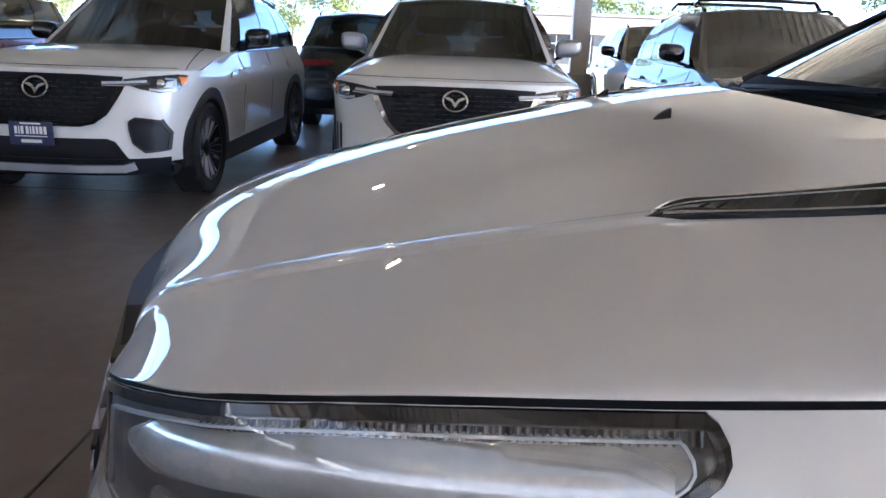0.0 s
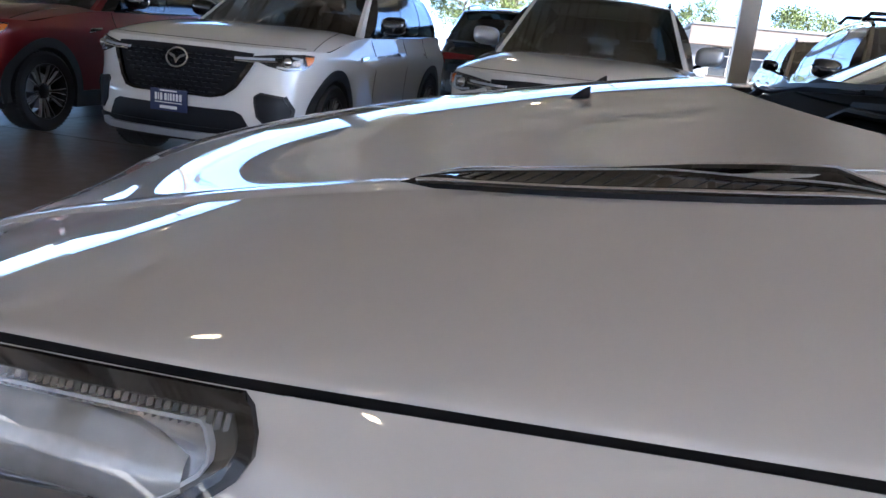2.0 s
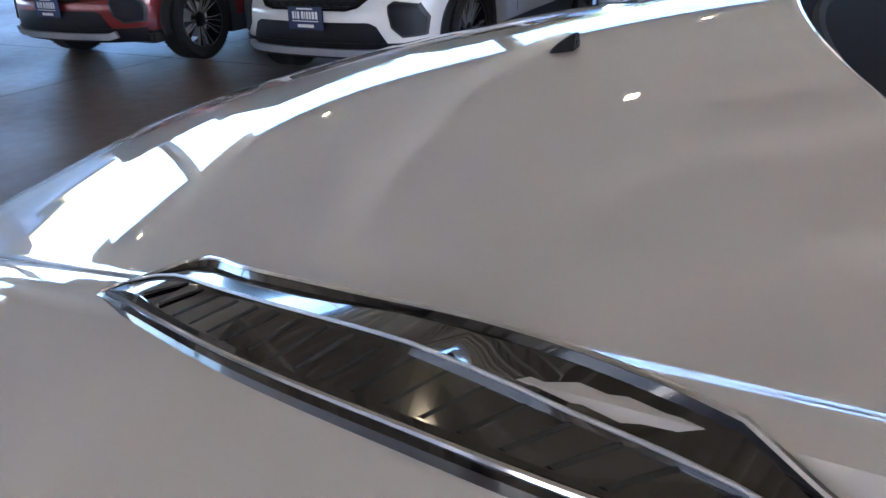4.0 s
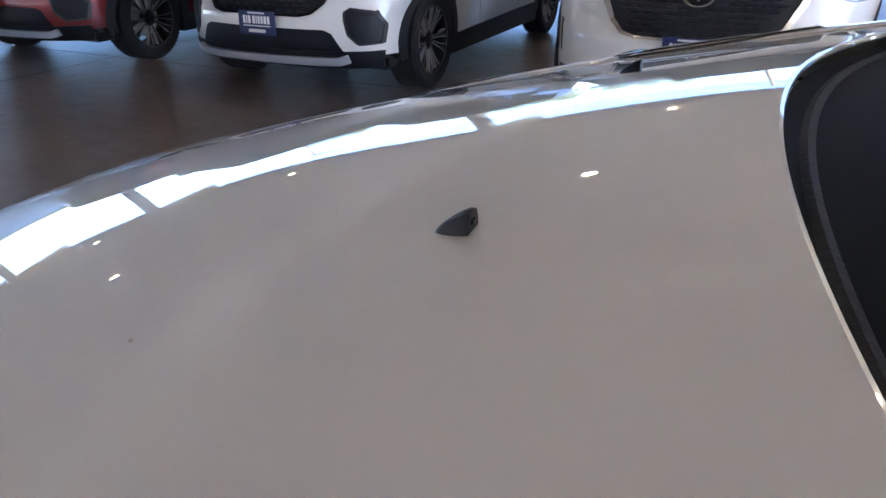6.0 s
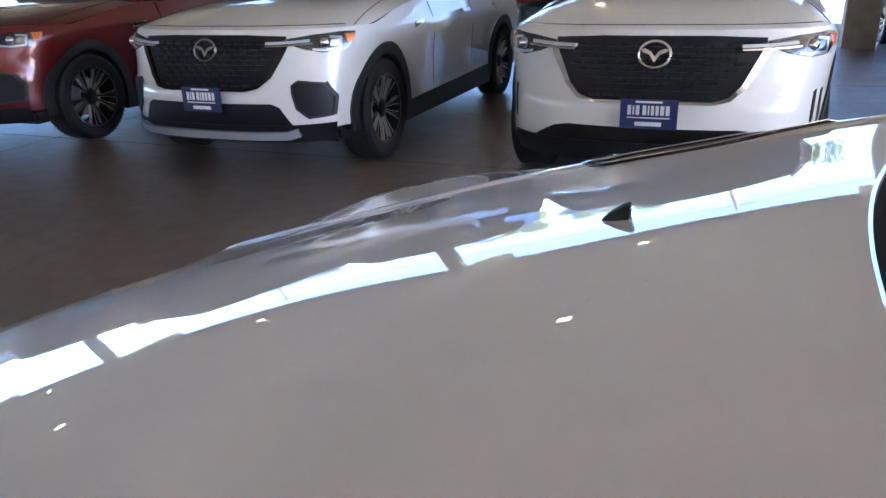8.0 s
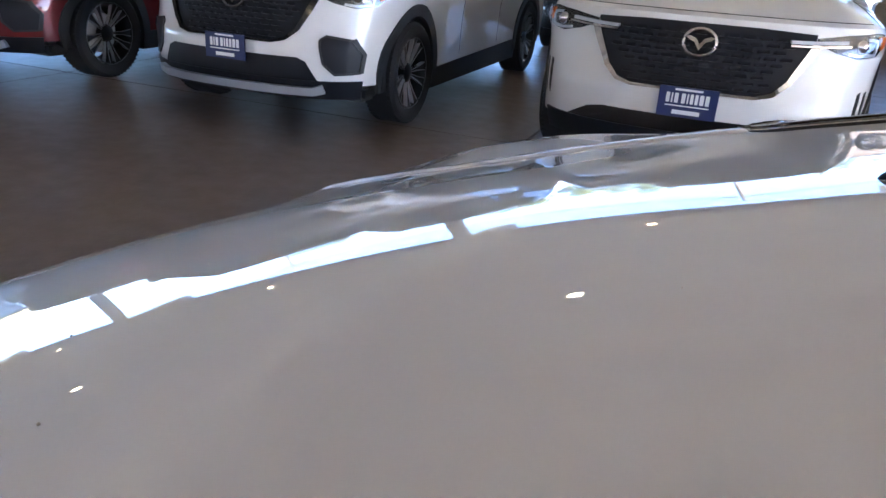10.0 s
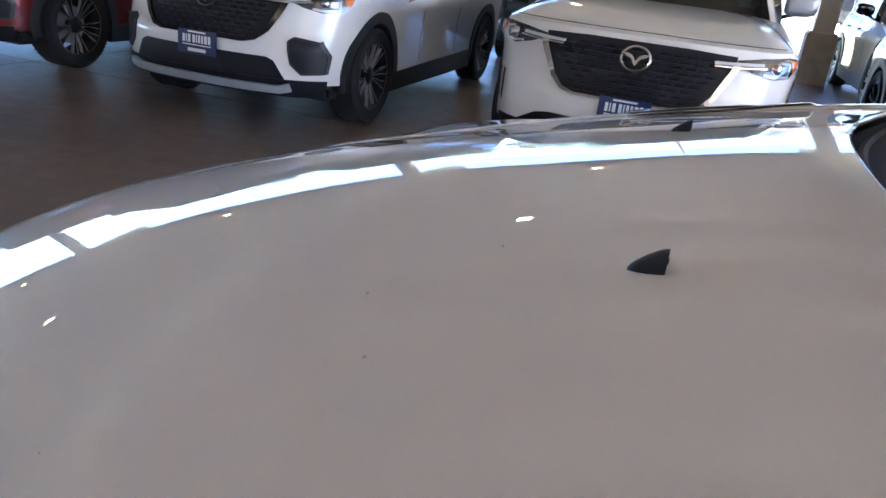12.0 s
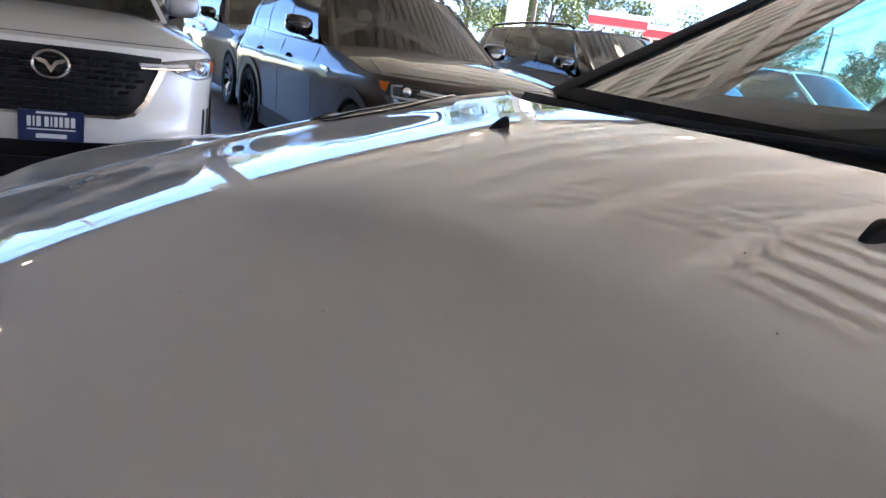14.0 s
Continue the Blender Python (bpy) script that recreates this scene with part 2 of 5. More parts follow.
def spline(table):
    """A natural cubic spline through a short table of (x, value), as a function."""
    xs, ys = np.array([p[0] for p in table]), np.array([p[1] for p in table])
    n, h = len(xs), np.diff(xs)
    a, r = np.eye(n), np.zeros(n)
    for k in range(1, n - 1):
        a[k, k - 1 : k + 2] = h[k - 1], 2 * (h[k - 1] + h[k]), h[k]
        r[k] = 6 * ((ys[k + 1] - ys[k]) / h[k] - (ys[k] - ys[k - 1]) / h[k - 1])
    m = np.linalg.solve(a, r)

    def value(x):
        x = min(max(x, xs[0]), xs[-1])
        k = min(max(int(np.searchsorted(xs, x)) - 1, 0), n - 2)
        p, q = xs[k + 1] - x, x - xs[k]
        return float((m[k] * p**3 + m[k + 1] * q**3) / (6 * h[k]) + (ys[k] / h[k] - m[k] * h[k] / 6) * p + (ys[k + 1] / h[k] - m[k + 1] * h[k] / 6) * q)

    return value


# ---- car bodies ----
class Shell:
    """The outer skin of a car's lower body: a plan outline (half, from the nose's middle round to the tail's middle), narrowed and
    leaned by height. Local axes: x across, y from the nose backwards, z up."""

    def __init__(self, outline, across, lean, top, low):
        self.o, self.across, self.lean, self.top, self.low = outline, across, lean, top, low
        self.arc = [0.0]
        for (x0, y0), (x1, y1) in zip(outline, outline[1:]):
            self.arc.append(self.arc[-1] + math.hypot(x1 - x0, y1 - y0))
        self.length = outline[-1][1]

    def plan(self, a):
        k = min(max(int(np.searchsorted(self.arc, a)) - 1, 0), len(self.o) - 2)
        t = (a - self.arc[k]) / max(self.arc[k + 1] - self.arc[k], 1e-6)
        (x0, y0), (x1, y1) = self.o[k], self.o[k + 1]
        return lerp(x0, x1, t), lerp(y0, y1, t)

    def arc_of(self, w):
        """Arc length at which the front reaches half-width w."""
        for k in range(len(self.o) - 1):
            if self.o[k + 1][0] >= w:
                t = (w - self.o[k][0]) / max(self.o[k + 1][0] - self.o[k][0], 1e-6)
                return lerp(self.arc[k], self.arc[k + 1], t)
        return self.arc[-1]

    def arc_at(self, y):
        """Arc length at which the side reaches y."""
        for k in range(len(self.o) - 1):
            if self.o[k + 1][1] >= y:
                t = (y - self.o[k][1]) / max(self.o[k + 1][1] - self.o[k][1], 1e-6)
                return lerp(self.arc[k], self.arc[k + 1], t)
        return self.arc[-1]

    def at(self, a, z, off=0.0, side=1):
        """A place on the skin at arc a and height z, off metres outwards. A negative a mirrors."""
        if a < 0:
            a, side = -a, -side
        x, y = self.plan(a)
        x0, y0 = self.plan(max(a - 0.03, 0))
        x1, y1 = self.plan(min(a + 0.03, self.arc[-1]))
        n = Vector((y1 - y0, -(x1 - x0), 0))
        n = n.normalized() if n.length > 1e-6 else Vector((0, -1, 0))
        if a < 0.03:
            n = Vector((0, -1, 0))
        fade = max(0.0, 1 - y / 1.2) - max(0.0, (y - self.length + 1.0) / 1.0)
        return Vector((side * (x * curve_at(self.across, z) + n.x * off), y + curve_at(self.lean, z) * fade + n.y * off, z))


def skin(sh, levels=12, start=0.0, stop=None, top_drop=0.0):
    """The whole lower body as one sheet, both sides."""
    stop = sh.arc[-1] if stop is None else stop
    steps = sorted({start, stop, *[a for a in np.arange(start, stop, 0.045)]})
    rows = []
    for side in (-1, 1):
        half = []
        for a in steps:
            y = sh.plan(a)[1]
            lo, hi = sh.low(a, y), sh.top(a, y) - top_drop
            half.append([sh.at(a, lerp(lo, hi, k / levels), 0, side) for k in range(levels + 1)])
        rows = half[::-1] if side < 0 else rows + half
    bm = grid(rows)
    bmesh.ops.remove_doubles(bm, verts=bm.verts, dist=1e-4)
    return bm


def patch(sh, poly, outer, inner=None, step=0.06):
    """A plate that follows the skin: poly in (arc, height), its face outer metres proud, its back at inner."""
    bm = bmesh.new()
    bm.faces.new([bm.verts.new((a, 0, z)) for a, z in poly])
    for ax, lo, hi in ((0, min(p[0] for p in poly), max(p[0] for p in poly)), (2, min(p[1] for p in poly), max(p[1] for p in poly))):
        for c in np.arange(math.floor(lo / step) * step + step, hi, step):
            co, no = [0, 0, 0], [0, 0, 0]
            co[ax], no[ax] = float(c), 1
            bmesh.ops.bisect_plane(bm, geom=bm.verts[:] + bm.edges[:] + bm.faces[:], plane_co=co, plane_no=no)
    if inner is not None:
        front = bm.faces[:]
        made = bmesh.ops.extrude_face_region(bm, geom=front)
        back = {v for v in made["geom"] if isinstance(v, bmesh.types.BMVert)}
    else:
        back = set()
    for v in bm.verts:
        v.co = sh.at(v.co.x, v.co.z, inner if v in back else outer)
    return bm


def strip(sh, pts, width, outer, inner=-0.01):
    """A bar that follows the skin along points in (arc, height)."""
    left, right = [], []
    for i, (a, z) in enumerate(pts):
        p, q = pts[max(i - 1, 0)], pts[min(i + 1, len(pts) - 1)]
        d = Vector((q[0] - p[0], q[1] - p[1])).normalized()
        w = width[i] if isinstance(width, (list, tuple)) else width
        left.append((a - d.y * w / 2, z + d.x * w / 2))
        right.append((a + d.y * w / 2, z - d.x * w / 2))
    rows = [[sh.at(*left[i], inner), sh.at(*left[i], outer), sh.at(*right[i], outer), sh.at(*right[i], inner)] for i in range(len(pts))]
    bm = bmesh.new()
    vs = add_grid(bm, rows, close=True)
    bm.faces.new(vs[0])
    bm.faces.new(vs[-1])
    return bm


def fine(pts, n=6):
    out = []
    for p, q in zip(pts, pts[1:]):
        out += [(lerp(p[0], q[0], k / n), lerp(p[1], q[1], k / n)) for k in range(n)]
    return out + [pts[-1]]


WHEEL = {}


def wheel_meshes(r=0.376, width=0.25):
    """Tyre, rim and spokes, built once; x is the axle, the outer face towards +x."""
    if WHEEL:
        return WHEEL
    h = width / 2
    bm = bmesh.new()
    add_lathe(bm, [(r * 0.70, -h * 0.8), (r * 0.78, -h * 0.98), (r * 0.92, -h), (r * 0.985, -h * 0.82), (r, -h * 0.5), (r, h * 0.5),
                   (r * 0.985, h * 0.82), (r * 0.92, h), (r * 0.78, h * 0.98), (r * 0.70, h * 0.8), (r * 0.70, -h * 0.8)], 56)
    for k in range(56):
        a = 2 * math.pi * k / 56
        add_box(bm, (-h * 0.86, -0.007, r * 0.985), (-h * 0.55, 0.007, r * 1.004), Matrix.Rotation(a, 4, "X"))
        add_box(bm, (h * 0.55, -0.007, r * 0.985), (h * 0.86, 0.007, r * 1.004), Matrix.Rotation(a, 4, "X"))
    WHEEL["tyre"] = bm
    bm = bmesh.new()
    add_lathe(bm, [(r * 0.60, -h * 0.8), (r * 0.71, -h * 0.8), (r * 0.71, h * 0.86), (r * 0.685, h * 0.90), (r * 0.66, h * 0.82), (r * 0.62, h * 0.4), (r * 0.60, -h * 0.8)], 56)
    WHEEL["wheel"] = bm
    bm = bmesh.new()
    add_lathe(bm, [(0.0, h * 0.72), (0.035, h * 0.72), (0.05, h * 0.66), (0.075, h * 0.58), (0.075, h * 0.2), (0.0, h * 0.2)], 24)
    WHEEL["hub"] = bm
    bm = bmesh.new()
    blades = bmesh.new()
    for k in range(20):
        a = 2 * math.pi * (k // 2) / 10 + (0.07 if (k // 2) % 2 else -0.07)
        m = Matrix.Rotation(a, 4, "X")
        rows = []
        for t in (0, 0.3, 0.6, 1):
            rad, x = lerp(0.06, r * 0.675, t), lerp(h * 0.60, h * 0.85, t)
            wide = lerp(0.007, 0.022, t) if t < 0.65 else lerp(0.007, 0.032, t)
            if k % 2 == 0:
                rows.append([m @ Vector((x - 0.035, -wide, rad)), m @ Vector((x - 0.002, -wide, rad)), m @ Vector((x - 0.008, 0, rad)), m @ Vector((x - 0.002, wide, rad)), m @ Vector((x - 0.035, wide, rad))])
        if rows:
            add_grid(blades, rows, close=True)
        rows = []
        for t in (0, 0.3, 0.6, 1):
            rad, w, x = lerp(0.06, r * 0.675, t), lerp(0.0034, 0.0046, t), lerp(h * 0.60, h * 0.85, t)
            wide = lerp(0.007, 0.022, t) if t < 0.65 else lerp(0.007, 0.032, t)
            off = (1 if k % 2 else -1) * wide
            rows.append([m @ Vector((x - 0.03, off - w, rad)), m @ Vector((x, off - w * 0.8, rad)), m @ Vector((x, off + w * 0.8, rad)), m @ Vector((x - 0.03, off + w, rad))])
        vs = add_grid(bm, rows, close=True)
    add_lathe(bm, [(r * 0.700, h * 0.84), (r * 0.697, h * 0.905), (r * 0.692, h * 0.90), (r * 0.690, h * 0.82)], 56)
    WHEEL["spokes"] = bm
    WHEEL["blades"] = blades
    bm = bmesh.new()
    add_lathe(bm, [(0.0, h * 0.05), (r * 0.45, h * 0.05), (r * 0.45, -h * 0.1), (0, -h * 0.1)], 32)
    WHEEL["disc"] = bm
    return WHEEL


WHEEL_DATA = {}


def add_wheel(car, x, y, z, scale=1.0, bright=True):
    """A wheel under a car: rim, tyre, spokes, hub and brake disc."""
    key = "bright" if bright else "dark"
    src = wheel_meshes()
    if key not in WHEEL_DATA:
        mats = {"tyre": "rubber", "wheel": "rim_dark", "hub": "rim_dark", "spokes": "rim_bright" if bright else "rim_dark", "blades": "rim_dark", "disc": "satin_silver"}
        WHEEL_DATA[key] = {}
        for n, mat in mats.items():
            o = part(n, src[n].copy(), mat)
            WHEEL_DATA[key][n] = o.data
            bpy.data.objects.remove(o)
    w = new("wheel", WHEEL_DATA[key]["wheel"])
    w.parent = car
    turn = 0 if x > 0 else 180
    w.matrix_local = pose(x, y, z, random.uniform(0, 70), 0, turn) @ Matrix.Scale(scale, 4)
    for n, nm in (("tyre", "tyre"), ("hub", "hub"), ("spokes", "spoke_edges"), ("blades", "spokes"), ("disc", "brake_disc")):
        o = new(nm, WHEEL_DATA[key][n])
        o.parent = w
    return w


def superellipse(half, depth, n, k=26):
    return [(half * math.sin(math.pi / 2 * i / k) ** (2 / n), depth * (1 - max(0.0, math.cos(math.pi / 2 * i / k)) ** (2 / n))) for i in range(k + 1)]


def cabin(car, g, paint, glass, top_mat=None, rails=True, interior=True):
    """Roof, pillars, panes and a plain dark interior. g: the cabin's corner points (x, y, z) for one side."""
    a0, a1, b0, b1, r0, r1 = (Vector(g[k]) for k in ("a0", "a1", "belt_front", "belt_rear", "rear_low", "rear_top"))
    bulge = g.get("bulge", 0.05)
    roof_y = lambda t: lerp(a1.y, r1.y, t)

    def rail(t):
        return Vector((lerp(a1.x, r1.x, t), roof_y(t), lerp(a1.z, r1.z, t) + 0.035 * math.sin(math.pi * min(t * 1.1, 1))))

    def belt(t):
        return b0.lerp(b1, t)

    # windscreen: rows up, columns across
    def screen(u, v, off=0.0):
        base = a0.lerp(a1, v)
        bow = lerp(g.get("bow0", 0.28), g.get("bow1", 0.12), v) * (1 - u * u)
        return Vector((base.x * u, base.y - bow - off * 0.6, base.z + (0.045 * (1 - u * u) * v) + off))

    us = [lerp(-1, 1, k / 16) for k in range(17)]
    vs = [k / 8 for k in range(9)]
    pane = part("windshield", grid([[screen(u * 0.965, lerp(0.0, 0.975, v)) for u in us] for v in vs]), g.get("screen_glass", glass), car, g.get("screen_label", ""))
    if "frit" in g:
        part("frit_band", grid([[screen(u * 0.96, v * g["frit"], 0.003) for u in us] for v in (0.0, 0.4, 1.0)]), "scuttle_black", car, "black painted band along the foot of the glass")
    for sx in (-1, 1):
        w, proud = g.get("pillar_shape", (0.955, 0.004))
        rows = [[screen(sx * w, v, 0.004), screen(sx * lerp(w, 1.0, 0.5), v, proud), screen(sx * 1.0, v, proud + 0.004), Vector((sx * a0.lerp(a1, v).x * 1.03, a0.lerp(a1, v).y + 0.05, a0.lerp(a1, v).z - 0.015)),
                 Vector((sx * a0.lerp(a1, v).x * 0.98, a0.lerp(a1, v).y + 0.07, a0.lerp(a1, v).z - 0.03))] for v in vs]
        part("pillar", thicken(grid(rows), 0.02), g.get("pillar_mat", paint), car)
    # roof
    ts = [k / 12 for k in range(13)]
    rows = []
    for t in ts:
        p = rail(t)
        rows.append([Vector((p.x * u, p.y - (lerp(g.get("bow1", 0.12), -0.06, t) * (1 - u * u)), p.z + 0.045 * (1 - u * u))) for u in us])
    part("roof", thicken(grid(rows), 0.03), top_mat or paint, car)
    # side windows and pillars
    breaks = g.get("breaks", [0.06, 0.36, 0.39, 0.70, 0.73, 0.95])

    def side_pt(t, v, sx, off=0.0):
        p, q = belt(t), rail(t)
        if t < 0:
            p, q = belt(0), rail(0)
        w = p.lerp(q, v)
        return Vector((sx * (w.x + bulge * math.sin(math.pi * v) + off), w.y, w.z))

    for sx in (-1, 1):
        bm = bmesh.new()
        add_grid(bm, [[side_pt(t, v, sx) for v in (g.get("win_top", 0.93), 1.0)] for t in ts])
        add_grid(bm, [[side_pt(t, v, sx) for v in (-0.02, 0.03)] for t in ts])
        for t0, t1 in ((0.0, g.get("win0", 0.004)), (breaks[1], breaks[2]), (breaks[3], breaks[4]), (breaks[5], 1.0)):
            add_grid(bm, [[side_pt(t, v, sx, 0.002) for v in vs] for t in (t0, lerp(t0, t1, 0.5), t1)])
        part("window_frame", thicken(bm, 0.02), "gloss_black", car)
        for t0, t1 in ((g.get("win0", 0.0), breaks[1]), (breaks[2], breaks[3]), (breaks[4], breaks[5])):
            part("window", grid([[side_pt(t, lerp(0.02, 0.94, v), sx, -0.003) for v in vs] for t in (t0, lerp(t0, t1, 0.5), t1)]), glass, car)
        # front triangle between the pillar and the first door
        bm = bmesh.new()
        add_grid(bm, [[Vector((sx * a0.lerp(a1, v).x, a0.lerp(a1, v).y + 0.05, a0.lerp(a1, v).z - 0.02)), side_pt(0, v, sx, 0.001)] for v in vs])
        part("window_frame", thicken(bm, 0.02), "gloss_black", car)
        # chrome line along the belt
        part("trim", tube([side_pt(t, -0.01, sx, 0.008) for t in ts], 0.010, 6), g.get("belt_trim", "gloss_black"), car)
        # rear pillar
        rows = [[side_pt(1.0, v, sx), Vector((sx * lerp(r0.x, r1.x, v), lerp(r0.y, r1.y, v), lerp(r0.z, r1.z, v)))] for v in vs]
        part("pillar", thicken(grid(rows), 0.02), paint, car)
        if rails:
            part("roof_rail", tube([Vector((sx * (rail(t).x - 0.03), rail(t).y, rail(t).z + (0.02 if 0.04 < t < 0.96 else -0.01) + 0.03)) for t in (0.03, 0.07, 0.2, 0.4, 0.6, 0.8, 0.93, 0.97)], 0.018, 8), "gloss_black", car)
    # tail pane
    rows = [[Vector((lerp(r0.x, r1.x, v) * u, lerp(r0.y, r1.y, v) + 0.10 * (1 - u * u), lerp(r0.z, r1.z, v) + 0.03 * v * (1 - u * u))) for u in us] for v in vs]
    part("rear_window", grid(rows), glass, car)
    part("spoiler", thicken(grid([[Vector((r1.x * 0.98 * u, r1.y + k * 0.16 + 0.06 * (1 - u * u), r1.z + 0.045 * (1 - u * u) + 0.0 * k - 0.03 * k)) for u in us] for k in (0, 0.5, 1)]), 0.03), paint, car)
    if interior:
        z = b0.z
        dz = g.get("dash", -0.05)
        rows = []
        for f, h in ((0.0, -0.25), (0.0, -0.03), (0.12, 0.0), (0.6, 0.005), (0.85, -0.01), (1.0, -0.06), (1.0, -0.30)):
            rows.append([Vector((u * (b0.x - 0.06), a0.y + 0.02 + 0.66 * f - g.get("bow0", 0.28) * 0.8 * (1 - u * u) * (1 - f), z + dz + h)) for u in us])
        part("dashboard", thicken(grid(rows), 0.02), "interior", car)
        for sx in (-1, 1):
            rows = [[Vector((sx * (b0.x - 0.05), lerp(a0.y + 0.1, b1.y, f), z + h + 0.05 * f)), Vector((sx * (b0.x - 0.09), lerp(a0.y + 0.1, b1.y, f), z + h - 0.02 + 0.05 * f)),
                     Vector((sx * (b0.x - 0.10), lerp(a0.y + 0.1, b1.y, f), z - 0.55))] for f, h in ((0.0, g.get("sill", 0.03)), (0.3, g.get("sill", 0.015)), (0.6, g.get("sill", 0.01)), (1.0, 0.0))]
            part("door_trim", thicken(grid(rows), 0.015), "interior", car)
        part("cabin_floor", box((-b0.x + 0.06, a0.y + 0.2, z - 0.62), (b0.x - 0.06, b1.y, z - 0.56)), "interior", car)
        part("partition", box((-b0.x + 0.10, b1.y - 0.05, z - 0.6), (b0.x - 0.10, b1.y, z + 0.02)), "interior", car)
        for sx in (-1, 1):
            for yy in (0.95, 1.9):
                y = a0.y + yy
                bm = box((sx * 0.38 - 0.24, y, z - 0.5), (sx * 0.38 + 0.24, y + 0.5, z - 0.32), 0.05)
                add = box((sx * 0.38 - 0.23, y + 0.42, z - 0.4), (sx * 0.38 + 0.23, y + 0.56, z + 0.22), 0.05)
                hd = box((sx * 0.38 - 0.13, y + 0.47, z + 0.25), (sx * 0.38 + 0.13, y + 0.57, z + 0.42), 0.04)
                for other in (add, hd):
                    me = bpy.data.meshes.new("tmp")
                    other.to_mesh(me)
                    other.free()
                    bm.from_mesh(me)
                    bpy.data.meshes.remove(me)
                part("seat", bm, "seat_leather", car)
        bm = bmesh.new()
        n = 28
        pts = [Vector((0.38 + 0.18 * math.cos(2 * math.pi * k / n), a0.y + 0.72 + 0.06 * math.sin(2 * math.pi * k / n), z - 0.03 + 0.17 * math.sin(2 * math.pi * k / n))) for k in range(n + 1)]
        add_tube(bm, pts, 0.015, 6)
        part("steering_wheel", bm, "interior", car)
    return rail, side_pt


def door_mirror(car, x, y, z, mat):
    s = 1 if x > 0 else -1
    bm = bmesh.new()
    bmesh.ops.create_uvsphere(bm, u_segments=20, v_segments=12, radius=1.0)
    for v in bm.verts:
        sq = lambda c: math.copysign(abs(c) ** 0.6, c)
        c = v.co.copy()
        v.co = Vector((x + s * 0.02 + sq(c.x) * 0.125, y + min(sq(c.y), 0.75) * 0.085, z + sq(c.z) * 0.085 + 0.012 * c.x * s))
    o = part("mirror", bm, mat, car)
    part("mirror_glass", box((x - 0.10 + s * 0.02, y + 0.066, z - 0.06), (x + 0.10 + s * 0.02, y + 0.070, z + 0.06), 0.002), "chrome", o)
    part("mirror_arm", thicken(grid([[Vector((x - s * 0.03 + k, y - 0.03, z - 0.075)), Vector((x - s * 0.03 + k, y + 0.04, z - 0.075)), Vector((x - s * (0.14) + k, y + 0.05, z - 0.125)), Vector((x - s * 0.14 + k, y - 0.03, z - 0.125))] for k in (-0.03, 0.03)], True), 0.01), "gloss_black", o)


def grille_cells(sh, half_top, half_bot, z0, z1):
    """Staggered cells of a black grille: short bars with slanted ends, proud of the backing."""
    bm = bmesh.new()
    pitch_x, pitch_z = 0.084, 0.034
    n = int((z1 - z0) / pitch_z)
    for r in range(n):
        z = z0 + 0.018 + r * pitch_z
        t = (z - z0) / (z1 - z0)
        half = lerp(half_bot, half_top, t ** 0.7) - 0.05
        k0 = -int(half / pitch_x) - 1
        for k in range(k0, -k0 + 1):
            c = (k + 0.5 * (r % 2)) * pitch_x
            if abs(c) + 0.035 > half:
                continue
            rows = []
            for u, off in ((-0.038, 0.004), (-0.026, 0.016), (0.026, 0.016), (0.038, 0.004)):
                rows.append([sh.at(c + u, z - 0.011, 0.004), sh.at(c + u * 0.9, z - 0.008, off), sh.at(c + u * 0.9, z + 0.003, off * 0.5), sh.at(c + u, z + 0.010, 0.004)])
            add_grid(bm, rows)
    return bm


def emblem(car, sh, z, size, off):
    """A plain chrome oval with a winged bar in it, on a black field."""
    n = 40
    bm = bmesh.new()
    add_tube(bm, [sh.at(size * math.cos(2 * math.pi * k / n), z + size * 0.80 * math.sin(2 * math.pi * k / n), off) for k in range(n + 1)], size * 0.11, 8)
    e = part("emblem", bm, "chrome", car, "chrome oval emblem")
    bm = bmesh.new()
    wing = [(-0.92, 0.30), (-0.62, 0.36), (-0.25, 0.22), (0.0, -0.12), (0.25, 0.22), (0.62, 0.36), (0.92, 0.30), (0.62, 0.10), (0.34, 0.0), (0.0, -0.50), (-0.34, 0.0), (-0.62, 0.10)]
    bm.faces.new([bm.verts.new(sh.at(size * a, z + size * b, off + 0.004)) for a, b in wing])
    bmesh.ops.triangulate(bm, faces=bm.faces[:])
    thicken(bm, 0.008)
    part("wing", bm, "chrome", e, smooth=False)


def dealer_plate(car, sh, a, z0, z1, off, front=True):
    """A blue dealer plate with white bars for its writing."""
    w = 0.160
    y = sh.at(a, (z0 + z1) / 2, off).y
    s = -1 if front else 1

    def plate(x0, x1, b0, b1, d0, d1):
        lo, hi = sorted((y + s * d0, y + s * d1))
        return box((x0, lo, b0), (x1, hi, b1), 0.002)

    p = part("plate", plate(-w, w, z0, z1, 0.0, 0.012), "plate_blue", car, "blue dealer plate with white bars")
    h = z1 - z0
    # bars stand for the rows of writing
    x = -0.118
    for wid in (0.020, 0.009, 0.021, 0.0, 0.021, 0.009, 0.017, 0.017, 0.022, 0.021):
        if wid:
            part("plate_bar", plate(x, x + wid, z0 + 0.47 * h, z0 + 0.80 * h, 0.012, 0.0145), "plate_white", p)
        x += wid + 0.0085
    part("plate_bar", plate(-0.075, 0.075, z0 + 0.88 * h, z0 + 0.95 * h, 0.012, 0.0145), "plate_white", p)
    part("plate_bar", plate(-0.12, 0.12, z0 + 0.36 * h, z0 + 0.40 * h, 0.012, 0.0145), "plate_white", p)
    part("plate_bar", plate(-0.075, 0.075, z0 + 0.10 * h, z0 + 0.24 * h, 0.012, 0.0145), "plate_white", p)


